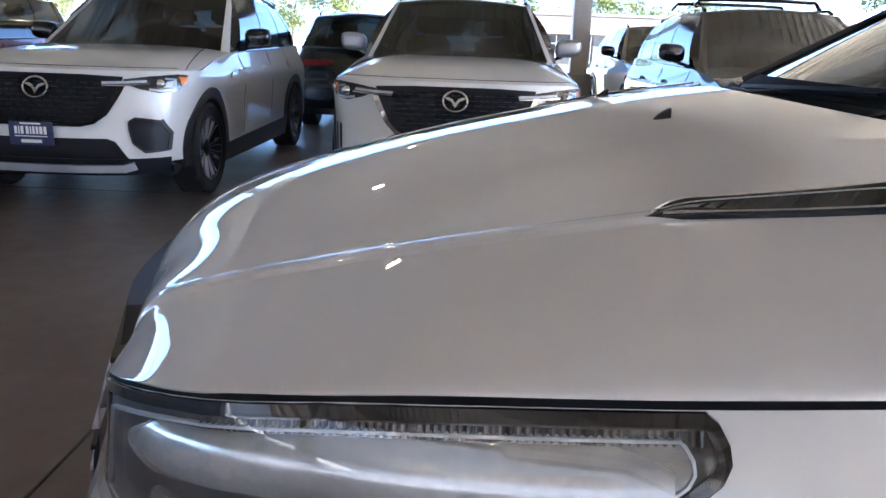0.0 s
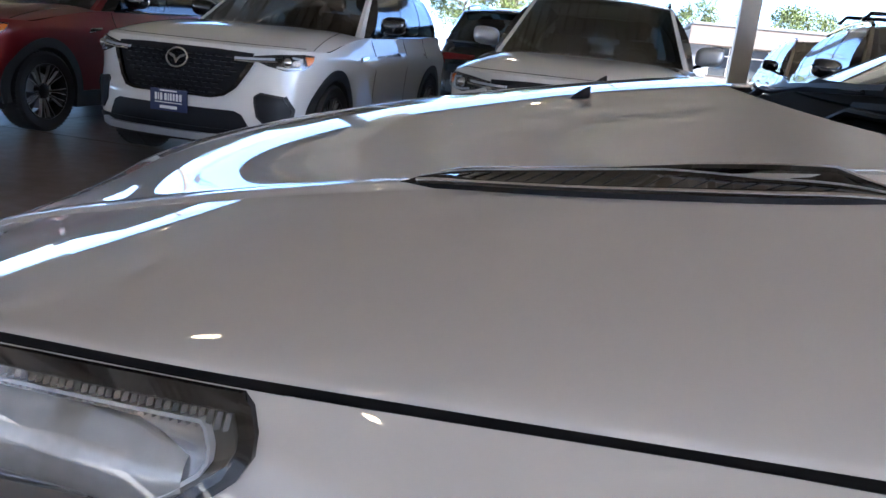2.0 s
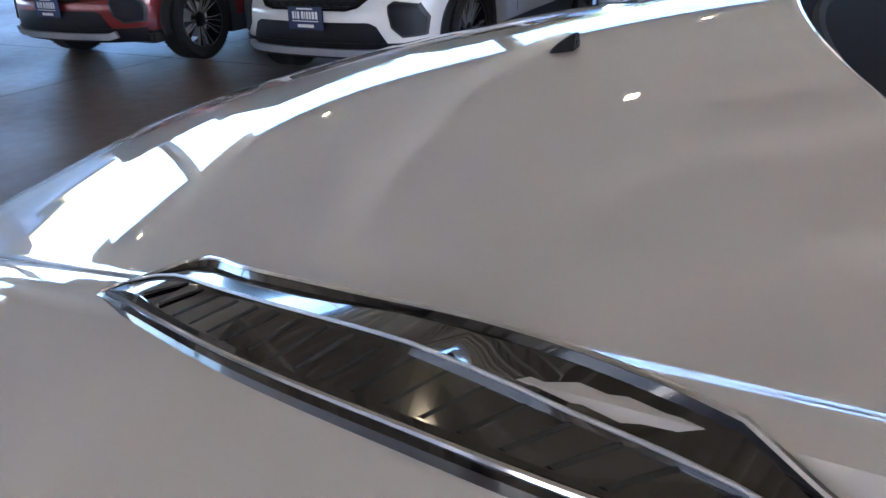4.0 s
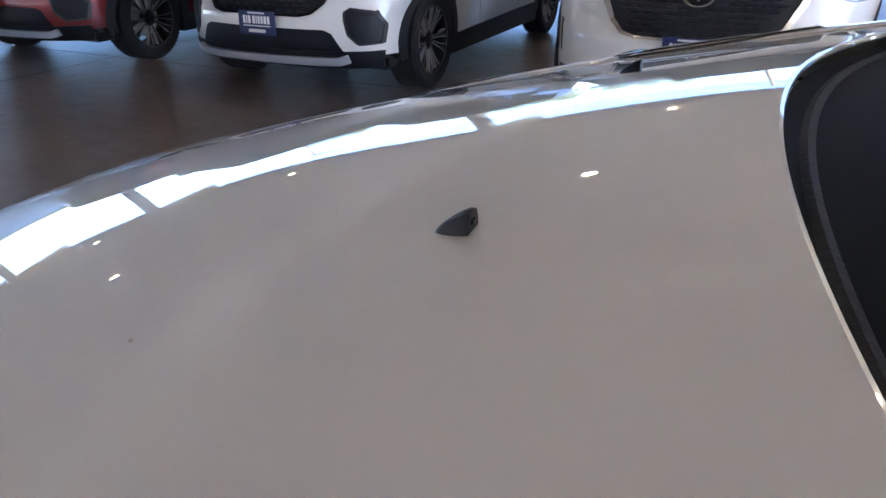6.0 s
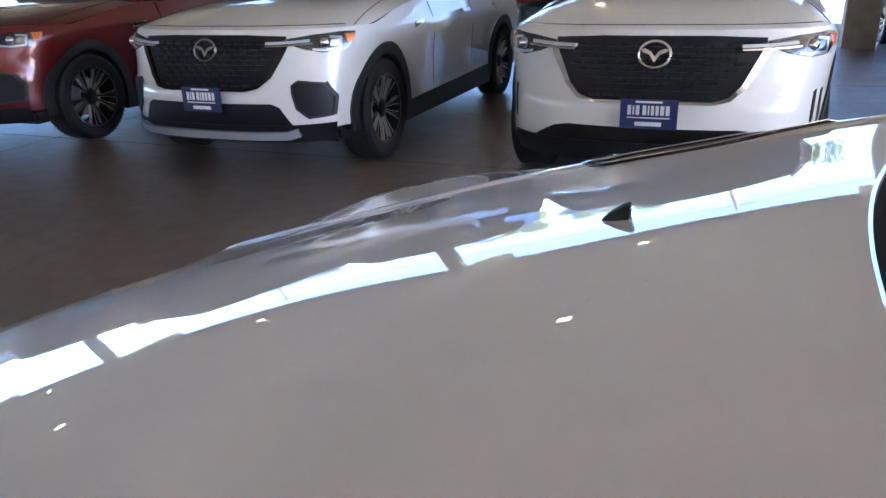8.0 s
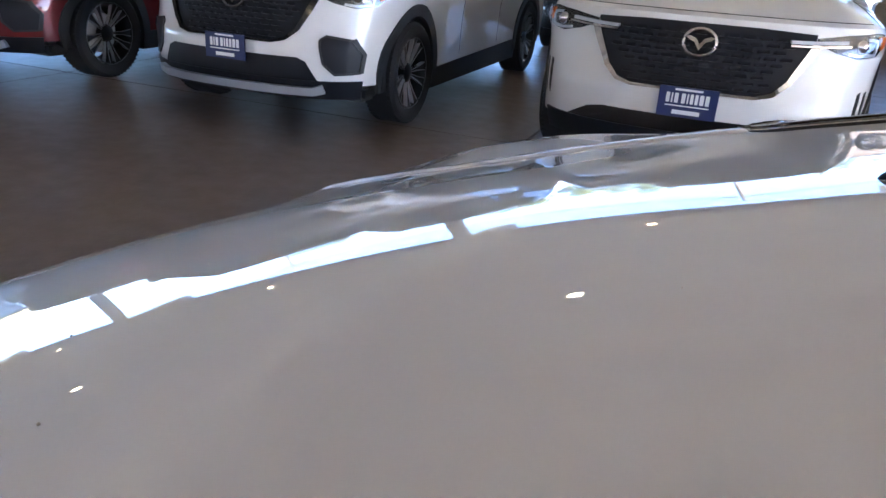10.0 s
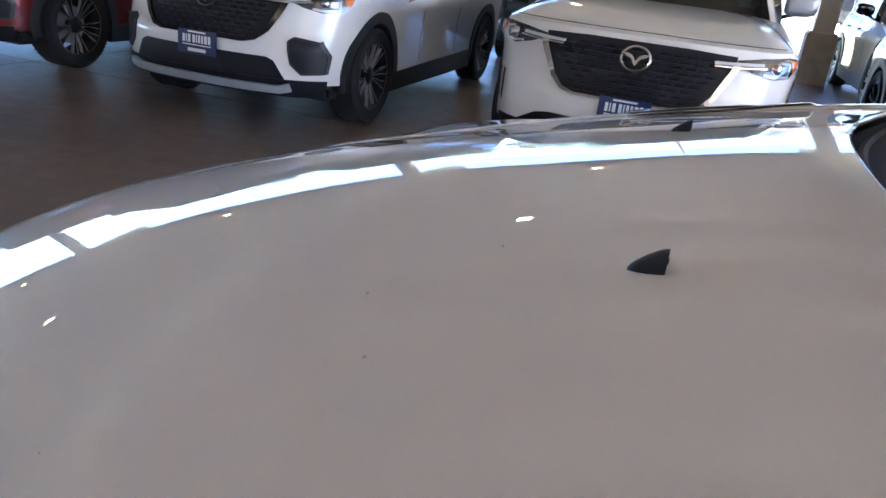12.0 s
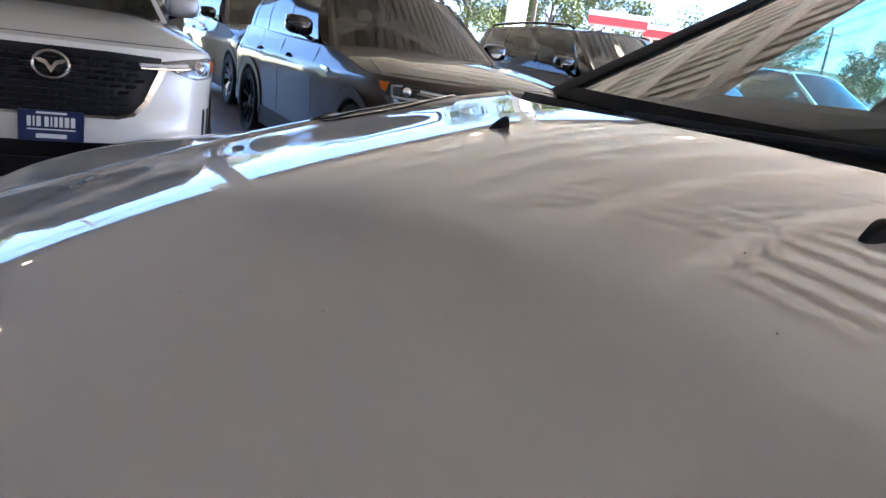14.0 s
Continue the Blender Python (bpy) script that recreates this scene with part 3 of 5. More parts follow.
def suv(name, x, y, paint, style, label, category="car", m=None, mirror=None, bars=False, bright=True, detail=2, plate=True):
    """A large modern sport utility car; style 'wide' has big side pockets and black arches, 'tall' has slits and a chrome wing."""
    car = thing(name, (m or pose(x, y, 0)) @ Matrix.Scale(1.04, 4), label, category, "cars parked under the canopy")
    L, W, hub_f, hub_r, R = 5.05, 0.985, 0.90, 4.0, 0.376
    front = superellipse(W, 0.72, 2.7)
    rear = [(xx, L - yy) for xx, yy in superellipse(W, 0.60, 3.2)][::-1]
    outline = front + [(W, yy) for yy in np.arange(0.80, L - 0.62, 0.045)] + rear
    across = [(0.2, 0.95), (0.36, 0.968), (0.55, 0.972), (0.75, 0.984), (0.90, 1.0), (0.95, 0.998), (1.02, 0.97), (1.10, 0.935), (1.25, 0.90)]
    lean = [(0.2, 0.10), (0.32, 0.03), (0.45, 0.0), (0.60, 0.0), (0.70, 0.05), (0.95, 0.12), (1.03, 0.16), (1.12, 0.20)]
    arch = 0.435

    def top(a, yy):
        if yy < 0.74:
            return 1.015
        return curve_at([(0.74, 1.015), (1.75, 1.14), (3.0, 1.16), (4.4, 1.20), (5.1, 1.20)], yy)

    def low(a, yy):
        z = 0.35 if yy < 0.7 else 0.34
        xx = sh.plan(a)[0]
        if xx > 0.93 * W:
            for h in (hub_f, hub_r):
                if abs(yy - h) < arch:
                    z = max(z, R + math.sqrt(arch**2 - (yy - h) ** 2) - 0.01)
        return z

    sh = Shell(outline, across, lean, top, low)
    part("body", skin(sh, 12), paint, car)
    # bonnet
    a_end = sh.arc_at(0.735)
    cols = [lerp(-1, 1, k / 28) for k in range(29)]
    rows = []
    for q in (0, 0.02, 0.05, 0.1, 0.18, 0.28, 0.4, 0.55, 0.7, 0.85, 1.0):
        row = []
        for c in cols:
            a = a_end * c
            p = sh.at(a, 1.015)
            cy = 1.70 - 0.22 * (1 - c * c)
            end = Vector((c * 0.90, cy, 1.14 + 0.05 * (1 - c**4)))
            if abs(c) == 1:
                yy = lerp(p.y, 1.72, q)
                row.append(Vector((math.copysign(sh.at(sh.arc_at(yy), top(0, yy)).x, c), yy, top(0, yy))))
                continue
            u = p.lerp(end, q)
            u.z += (1 - abs(c) ** 3) * (0.055 * math.sin(math.pi * min(q * 1.0, 1)) ** 0.8 * (1 - 0.45 * q)) + 0.012 * math.sin(math.pi * q) * math.exp(-((abs(c) - 0.62) / 0.10) ** 2)
            row.append(u)
        rows.append(row)
    part("bonnet", grid(rows), paint, car)
    for k in (3, 25):
        part("bonnet_gap", tube([r[k] + Vector((0, 0, 0.0005)) for r in rows[1:]], 0.0035, 5), "gloss_black", car)
    part("bonnet_gap", tube([p + Vector((0, 0, 0.0005)) for p in rows[2][4:25]], 0.003, 5), "gloss_black", car)
    # wings between the bonnet and the doors are part of the skin; the scuttle
    part("scuttle", thicken(grid([[Vector((c * 0.88, 1.69 - 0.22 * (1 - c * c) + k, 1.15 + 0.04 * (1 - c**4) - 0.02)) for c in cols] for k in (0, 0.10, 0.22)]), 0.02), "gloss_black", car)
    g = dict(a0=(0.86, 1.72, 1.14), a1=(0.67, 2.56, 1.69), belt_front=(0.90, 1.98, 1.155), belt_rear=(0.875, 4.42, 1.20),
             rear_low=(0.80, 4.86, 1.18), rear_top=(0.62, 4.60, 1.63), bow0=0.20, bow1=0.10, bulge=0.045)
    cabin(car, g, paint, "dark_glass", rails=True, interior=detail > 0)
    # shoulder between the skin and the window line
    for sx in (-1, 1):
        rows = []
        for yy in np.arange(1.70, 4.75, 0.1):
            p = sh.at(sh.arc_at(yy), top(0, yy), 0, sx)
            q = Vector((sx * lerp(0.90, 0.86, (yy - 1.7) / 3), yy, top(0, yy) + 0.006))
            rows.append([p, q])
        part("shoulder", grid(rows), paint, car)
    part("tail_deck", thicken(grid([[Vector((0.80 * u, lerp(4.70, 5.0 - 0.12 * u * u, k), 1.195)) for u in (-1, -0.5, 0, 0.5, 1)] for k in (0, 1)]), 0.02), paint, car)
    # black lower rim and sills
    part("front_lip", patch(sh, [(-0.95, 0.255), (0.95, 0.255), (0.98, 0.385), (-0.98, 0.385)], 0.012, -0.05), "grille_black", car)
    for sx in (-1, 1):
        A0, A1 = sh.arc_at(hub_f + arch - 0.02), sh.arc_at(hub_r - arch + 0.02)
        part("sill", patch(sh, [(sx * A0, 0.20), (sx * A1, 0.20), (sx * A1, 0.40), (sx * A0, 0.36)], 0.012, -0.05, 0.2), "cladding", car)
        for h in (hub_f, hub_r):
            pts = []
            for k in range(25):
                an = math.pi * (-0.06 + 1.12 * k / 24)
                yy, zz = h - (arch + 0.02) * math.cos(an), R + (arch + 0.02) * math.sin(an)
                pts.append((sx * sh.arc_at(yy), zz))
            part("arch", strip(sh, pts, 0.085, 0.014, -0.02), "cladding", car)
            bm = bmesh.new()
            add_lathe(bm, [(arch + 0.01, -0.28 * sx), (arch + 0.01, 0.02 * sx)], 40, "x", (sx * (W - 0.06), h, R))
            bmesh.ops.bisect_plane(bm, geom=bm.verts[:] + bm.edges[:] + bm.faces[:], plane_co=(0, 0, 0.30), plane_no=(0, 0, -1), clear_outer=True)
            part("wheel_well", bm, "cladding", car)
            add_wheel(car, sx * (W - 0.125), h, R, bright=bright)
    part("underbody", box((-0.85, 0.35, 0.22), (0.85, 4.7, 0.34), 0.03), "cladding", car)
    # nose
    if detail > 1:
        ez = 0.886
        gp = [(-0.60, 0.972), (-0.30, 0.984), (0.30, 0.984), (0.60, 0.972), (0.585, 0.90), (0.50, 0.72), (0.43, 0.655), (0.34, 0.635), (-0.34, 0.635), (-0.43, 0.655), (-0.50, 0.72), (-0.585, 0.90)]
        gr = part("grille", patch(sh, gp, 0.004, -0.03), "grille_black", car, "gloss black honeycomb grille")
        part("grille_mesh", grille_cells(sh, 0.60, 0.44, 0.645, 0.97), "grille_black", gr, smooth=False)
        emblem(car, sh, ez, 0.088, 0.034)
        wingline = fine([(-0.60, 0.93), (-0.56, 0.84), (-0.50, 0.715), (-0.43, 0.65), (-0.34, 0.628), (0.34, 0.628), (0.43, 0.65), (0.50, 0.715), (0.56, 0.84), (0.60, 0.93)], 3)
        wide = [0.012 + 0.030 * min(1, abs(a) / 0.56) ** 4 for a, z in wingline]
        part("grille_trim", strip(sh, wingline, wide, 0.024, -0.01), "chrome" if style == "tall" else "gloss_black", car)
        for sx in (-1, 1):
            hl = [(0.60, 0.955), (0.78, 0.978), (1.02, 0.992), (1.13, 0.985), (1.10, 0.925), (1.02, 0.872), (0.86, 0.858), (0.72, 0.885), (0.60, 0.925)]
            hl = [(sx * a, z) for a, z in hl]
            h = part("headlight", patch(sh, hl, 0.005, -0.03), "lamp_dark", car, "slim headlight with projector lens")
            part("lamp_lens", patch(sh, [(a * 0.998, z) for a, z in hl], 0.026), "clear_glass", h)
            bm = bmesh.new()
            c = sh.at(sx * 0.86, 0.925, 0.012)
            bmesh.ops.create_uvsphere(bm, u_segments=16, v_segments=10, radius=0.036, matrix=Matrix.Translation(c))
            part("projector", bm, "chrome", h)
            part("light_guide", strip(sh, [(sx * a, z) for a, z in fine([(0.78, 0.885), (0.86, 0.876), (0.98, 0.882), (0.985, 0.955), (0.90, 0.962)], 3)], 0.016, 0.018, 0.0), "lamp_white", h)
            part("reflector", patch(sh, [(sx * a, z) for a, z in ((0.90, 0.90), (0.975, 0.90), (0.975, 0.945), (0.91, 0.94))], 0.011, 0.0), "lamp_shell", h)
            part("light_bar", strip(sh, [(sx * a, z) for a, z in fine([(0.46, 0.930), (0.60, 0.934), (0.76, 0.944)], 3)], 0.018, 0.030, 0.0), "lamp_white", h)
            part("light_bar_trim", strip(sh, [(sx * a, z) for a, z in fine([(0.46, 0.912), (0.60, 0.914), (0.78, 0.925)], 3)], 0.010, 0.032, 0.0), "chrome", h)
            part("marker", patch(sh, [(sx * a, z) for a, z in ((1.02, 0.975), (1.115, 0.975), (1.09, 0.928), (1.045, 0.905))], 0.014, 0.0), "amber", h, "amber side marker")
            if style == "wide":
                pk = [(sx * a, z) for a, z in ((0.665, 0.655), (0.70, 0.68), (0.90, 0.655), (0.995, 0.56), (0.965, 0.44), (0.78, 0.43), (0.70, 0.50))]
                part("side_pocket", patch(sh, pk, 0.004, -0.02, 0.03), "grille_black", car)
                part("pocket_rim", strip(sh, fine(pk + pk[:1], 3), 0.014, 0.010), "cladding", car)
                part("pocket_trim", strip(sh, [(sx * a, z) for a, z in fine([(0.90, 0.66), (0.995, 0.565), (0.97, 0.44)], 3)], 0.03, 0.012), "cladding", car)
            else:
                for a in (0.98, 1.06):
                    part("slit", patch(sh, [(sx * (a + d), z) for d, z in ((-0.015, 0.67), (0.013, 0.68), (0.018, 0.52), (-0.008, 0.47))], 0.004, -0.02, 0.02), "grille_black", car)
        if style == "wide":
            part("lower_intake", patch(sh, [(-0.68, 0.355), (0.68, 0.355), (0.58, 0.51), (0.52, 0.535), (-0.52, 0.535), (-0.58, 0.51)], 0.004, -0.03), "grille_black", car)
            part("skid_plate", strip(sh, fine([(-0.70, 0.335), (-0.62, 0.312), (0.62, 0.312), (0.70, 0.335)], 6), 0.058, 0.055, -0.02), "skid_silver", car, "satin silver skid strip")
        else:
            part("lower_intake", patch(sh, [(-0.84, 0.34), (0.84, 0.34), (0.60, 0.465), (0.50, 0.478), (-0.50, 0.478), (-0.60, 0.46)], 0.004, -0.03), "gloss_black", car)
        if plate:
            dealer_plate(car, sh, 0.0, 0.482, 0.650, 0.035)
        for sx in (-1, 1):
            A = sh.arc_at(1.5)
            v = part("side_vent", patch(sh, [(sx * (A - 0.02), 0.93), (sx * (A + 0.16), 0.96), (sx * (A + 0.19), 0.985), (sx * (A + 0.02), 0.975)], 0.012, -0.01), "chrome", car)
    for sx in (-1, 1):
        door_mirror(car, sx * 1.03, 2.16, 1.285, mirror or "gloss_black")
        for yy in (2.62, 3.62):
            A = sh.arc_at(yy)
            part("door_handle", strip(sh, [(sx * (A + d), 1.0) for d in (0, 0.05, 0.10, 0.15, 0.20)], 0.028, 0.035, 0.0), paint, car)
        for yy, z0 in ((1.92, 0.42), (2.95, 0.42), (3.95 - 0.22, 0.95)):
            A = sh.arc_at(yy)
            part("door_gap", strip(sh, [(sx * A, z) for z in np.linspace(z0, top(0, yy) - 0.01, 6)], 0.007, 0.0015, -0.01), "gloss_black", car)
        part("tail_light", patch(sh, [(sx * a, z) for a, z in ((sh.arc_at(L - 0.40), 1.02), (sh.arc[-1] - 0.35, 1.01), (sh.arc[-1] - 0.35, 0.95), (sh.arc_at(L - 0.34), 0.90))], 0.012, -0.02), "tail_red", car)
    if bars:
        for yy in (2.95, 3.85):
            part("cross_bar", tube([(-0.66, yy, 1.76), (-0.60, yy, 1.835), (-0.3, yy, 1.845), (0.3, yy, 1.845), (0.60, yy, 1.835), (0.66, yy, 1.76)], 0.034, 8, 0.6), "gloss_black", car)
    return car


# ---- the white car whose bonnet the camera passes over ----
hood_profile = spline([(-0.90, 0.72), (-0.868, 0.86), (-0.85, 0.925), (-0.82, 0.985), (-0.77, 1.034), (-0.70, 1.071), (-0.60, 1.107), (-0.45, 1.151), (-0.30, 1.188), (-0.15, 1.219),
                       (0.0, 1.248), (0.17, 1.274), (0.45, 1.305)])


def hood_bow(y):
    """How far the nose draws back towards the corners."""
    return 0.756 * y * y - 0.717 * y**4


def nose_u(x, y):
    """How far a place lies behind the nose line, drawn out a little towards the corners."""
    u = x - hood_bow(y)
    f = min(max((abs(y) - 0.22) / 0.33, 0.0), 1.0)
    d = 0.02 * f * f * (3 - 2 * f)
    return -0.55 + (u + 0.55) * 0.31 / (0.31 + d) if u < -0.55 else u


def nose_x(y):
    f = min(max((abs(y) - 0.22) / 0.33, 0.0), 1.0)
    return -0.86 + hood_bow(y) - 0.02 * f * f * (3 - 2 * f)


FX = -0.71
hood_crease = spline([(-0.73, 0.564), (-0.70, 0.566), (-0.62, 0.572), (-0.48, 0.594), (-0.305, 0.634), (-0.12, 0.676), (0.05, 0.704), (0.20, 0.740), (0.45, 0.79)])


EDGE = [(-0.71, 0.57, 0.885), (-0.698, 0.62, 0.935), (-0.666, 0.68, 0.985), (-0.613, 0.758, 1.018), (-0.50, 0.85, 1.055), (-0.34, 0.90, 1.085), (-0.13, 0.917, 1.10), (0.20, 0.925, 1.122), (0.5, 0.925, 1.135)]


def hood_edge(x):
    return curve_at([(e[0], e[1]) for e in EDGE], x), curve_at([(e[0], e[2]) for e in EDGE], x)


def bead(d):
    """A low flat bead along the inner side of the crease."""
    return 0.0042 / (1 + math.exp(min(-(d + 0.024) / 0.0022, 50)))


def corner(x, y):
    """The nose is squarer towards its corners."""
    f = min(max((y - 0.30) / 0.25, 0.0), 1.0)
    return f * f * (3 - 2 * f) * curve_at(((0.0, 0.0), (0.012, 0.027), (0.03, 0.040), (0.05, 0.036), (0.07, 0.026), (0.09, 0.018), (0.13, 0.008), (0.22, 0.0)), nose_u(x, y) + 0.86)


def hood_z(x, y):
    y = abs(y)
    yc = hood_crease(x)
    if y <= yc:
        return hood_profile(nose_u(x, y)) - 0.03 * y * y + bead(y - yc) + corner(x, y)
    ye, ze = hood_edge(x)
    zc = hood_profile(nose_u(x, yc)) - 0.03 * yc * yc + bead(0) * max(0.0, 1 - (y - yc) / 0.006) + corner(x, yc)
    t = (y - yc) / max(ye - yc, 1e-4)
    f = min(max((x - FX) / 0.42, 0.0), 1.0)
    round_off = 0.65 * t + 0.35 * (1 - math.sqrt(max(0.0, 1 - min(t, 1.0) ** 2.4)))
    scoop = 1.3 * t - 0.3 * t * t
    return zc - (zc - ze) * lerp(scoop, round_off, f * f * (3 - 2 * f))


def hero_car():
    car = thing("white_car", pose(-0.94, 0, 0, 0, 0, -90), "glossy pearl white sport utility car with clamshell bonnet", "car")
    to_local = lambda x, y, z: Vector((-y, x + 0.94, z))
    L, R, hub_f, hub_r, arch = 4.85, 0.385, 0.90, 3.82, 0.44
    across = [(0.25, 0.97), (0.45, 1.0), (0.80, 1.03), (0.95, 1.025), (1.03, 1.012), (1.05, 1.005), (1.08, 0.990), (1.10, 0.978), (1.125, 0.962), (1.2, 0.94)]
    lean = [(0.25, 0.06), (0.45, -0.04), (0.65, -0.065), (0.80, -0.045), (0.875, -0.008), (0.92, 0.0), (1.2, 0.0)]
    top_tab = [(0.08, 0.853), (0.23, 0.885), (0.242, 0.935), (0.274, 0.985), (0.327, 1.018), (0.44, 1.055), (0.60, 1.085), (0.81, 1.10), (1.14, 1.122), (1.6, 1.135), (4.8, 1.15)]
    nose = [(0.0, 0.08), (0.2, 0.109), (0.4, 0.175), (0.50, 0.209), (0.57, 0.23), (0.62, 0.242), (0.68, 0.274), (0.758, 0.327), (0.85, 0.44), (0.90, 0.60), (0.917, 0.81), (0.925, 1.14)]
    outline = []
    for w in [*np.linspace(0, 0.85, 40), *np.linspace(0.86, 0.925, 20)]:
        yy = curve_at(nose, float(w))
        outline.append((float(w) / curve_at(across, curve_at(top_tab, yy)), yy))
    half = outline[-1][0]
    outline += [(half, float(yy)) for yy in np.arange(1.2, L - 0.55, 0.045)]
    outline += [(xx, L - yy) for xx, yy in superellipse(half, 0.5, 3.0)][::-1]
    top = lambda a, yy: curve_at(top_tab, yy)

    def low(a, yy):
        z = 0.30
        if sh.plan(a)[0] > 0.9 * half:
            for h in (hub_f, hub_r):
                if abs(yy - h) < arch:
                    z = max(z, R + math.sqrt(arch**2 - (yy - h) ** 2) - 0.01)
        return z

    sh = Shell(outline, across, lean, top, low)
    part("body", skin(sh, 14, top_drop=0.0055), "hero_paint", car)

    # bonnet: columns across, the crease on a column of its own, edges turned down
    half_cols = [0.75 * s for s in (*np.linspace(0, 0.90, 28), 0.92, 0.935, 0.945, 0.952, 0.957, 0.961, 0.965, 0.969, 0.974, 0.982, 0.991, 1.0)]
    half_cols += [0.75 + 0.25 * t for t in (0.008, 0.016, 0.025, 0.04, 0.07, *np.linspace(0.12, 0.88, 11), 0.92, 0.95, 0.97, 0.982, 0.991, 0.997, 1.0)]
    wide = [-float(w) for w in half_cols[:0:-1]] + [float(w) for w in half_cols]
    rows = []
    for k in range(71):
        q = (k / 70) ** 1.25
        row = []
        for w in wide:
            if abs(w) <= 0.75:
                s = w / 0.75
                xf = nose_x(0.57 * s)
                xr = 0.157 + 0.32 * (0.74 * s) ** 2
                x = lerp(xf, xr, q)
                y = s * hood_crease(x) if x > FX else s * 0.57
            else:
                t = (abs(w) - 0.75) / 0.25
                xr = 0.157 + 0.32 * lerp(0.74, 0.925, t) ** 2
                x = lerp(FX, xr, q)
                yc, ye = (0.57 if x <= FX + 0.0001 else hood_crease(x)), hood_edge(x)[0]
                y = math.copysign(lerp(yc, ye, t), w)
            row.append(to_local(x, y, hood_z(x, y)))
        rows.append(row)
    bm = grid(rows)
    bmesh.ops.remove_doubles(bm, verts=bm.verts, dist=1e-4)
    part("bonnet", thicken(bm, 0.003), "hero_paint", car, "glossy white bonnet with side creases", sharp=40)

    edge = []
    for k in range(61):
        y = lerp(-0.915, 0.915, k / 60)
        x = 0.157 + 0.32 * y * y
        edge.append(to_local(x + 0.0005, y, hood_z(x, y) - 0.0042))
    part("bonnet_lip", tube(edge, 0.0042, 8), "hero_paint", car)

    # leaf-shaped black vents with bright rims along the creases
    for s in (-1, 1):
        outer, inner, mid = [], [], []
        n = 24
        for k in range(n + 1):
            t = k / n
            x = lerp(-0.121, 0.205, t)
            outer.append((x, spline(((-0.121, 0.675), (-0.06, 0.699), (0.0, 0.720), (0.08, 0.741), (0.15, 0.757), (0.205, 0.764)))(x)))
            inner.append((x, curve_at(((-0.121, 0.672), (-0.100, 0.640), (-0.085, 0.634), (-0.045, 0.647), (0.05, 0.675), (0.11, 0.698), (0.16, 0.725), (0.205, 0.762)), x)))
        longer = lambda p: (-0.121 + (p[0] + 0.121) * 1.10, p[1] + hood_crease(-0.121 + (p[0] + 0.121) * 1.10) - hood_crease(p[0]))
        outer, inner = [longer(p) for p in outer], [longer(p) for p in inner]
        fade = lambda x: min(1.0, max(x + 0.119, 0.0) / 0.045, max(0.2376 - x, 0.0) / 0.05) ** 0.6
        lift = lambda p, d: to_local(p[0], s * p[1], hood_z(p[0], p[1]) + ((0.0008 + 0.58 * d) * fade(p[0]) if d > 0 else d))
        mixp = lambda a, b, f: (lerp(a[0], b[0], f), lerp(a[1], b[1], f))
        rows = [[lift(o, -0.006), lift(o, 0.006), lift(mixp(o, i, 0.12), 0.010), lift(mixp(o, i, 0.14), 0.007), lift(mixp(o, i, 0.50), 0.003), lift(mixp(o, i, 0.53), 0.006), lift(mixp(o, i, 0.56), 0.002),
                 lift(mixp(o, i, 0.90), 0.001), lift(mixp(o, i, 0.93), 0.006), lift(i, 0.005), lift(i, -0.006)] for o, i in zip(outer, inner)]
        v = part("bonnet_vent", grid(rows), "gloss_black", car, "leaf-shaped gloss black vent with chrome rim")
        part("rim_line", tube([lift(mixp(o, i, 0.06), 0.0085) for o, i in zip(outer[1:], inner[1:])], 0.0015, 8), "chrome", v)
        part("inner_rim", tube([lift(mixp(i, o, 0.04), 0.006) for o, i in zip(outer, inner)], 0.0012, 6), "chrome", v)
        part("ridge_line", tube([lift(mixp(o, i, 0.53), 0.0062) for o, i in zip(outer[1:], inner[1:])], 0.0008, 6), "satin_silver", v)
        bm = bmesh.new()
        for k in range(3, 21):
            rows = []
            for f, d in ((0.0, 0.0), (0.10, 0.0012), (0.20, 0.0)):
                o, i = mixp(outer[k], outer[k + 1], f), mixp(inner[k], inner[k + 1], f)
                o2, i2 = mixp(outer[k + 1], outer[k + 2], f), mixp(inner[k + 1], inner[k + 2], f)
                rows.append([lift(mixp(o, i, 0.16), 0.0068 + d), lift(mixp(o2, i2, 0.49), 0.0032 + d)])
            add_grid(bm, rows)
        part("vent_ribs", bm, "lamp_dark", v, smooth=False)
    # dirt flecks on the paint
    rnd = random.Random(4)
    spots = [(-0.148, -0.390, 2.2), (-0.112, -0.231, 1.4), (-0.180, -0.316, 1.6), (-0.395, -0.157, 1.5), (-0.466, -0.074, 1.3)]
    spots += [(rnd.uniform(-0.62, 0.1), rnd.uniform(-0.6, 0.6), rnd.uniform(0.3, 0.6)) for _ in range(14)]
    bm = bmesh.new()
    for x, y, r in spots:
        r *= 0.55
        c = to_local(x, y, hood_z(x, y) + 0.0008)
        add_lathe(bm, [(0.0, 0.0006), (r * 0.0006, 0.0005), (r * 0.0011, 0.0), (r * 0.0011, -0.002)], 7, "z", c)
    tagged(part("dirt_flecks", bm, "post_base", car), kind="stuff")
    # washer nozzles
    NOZ = 0.258
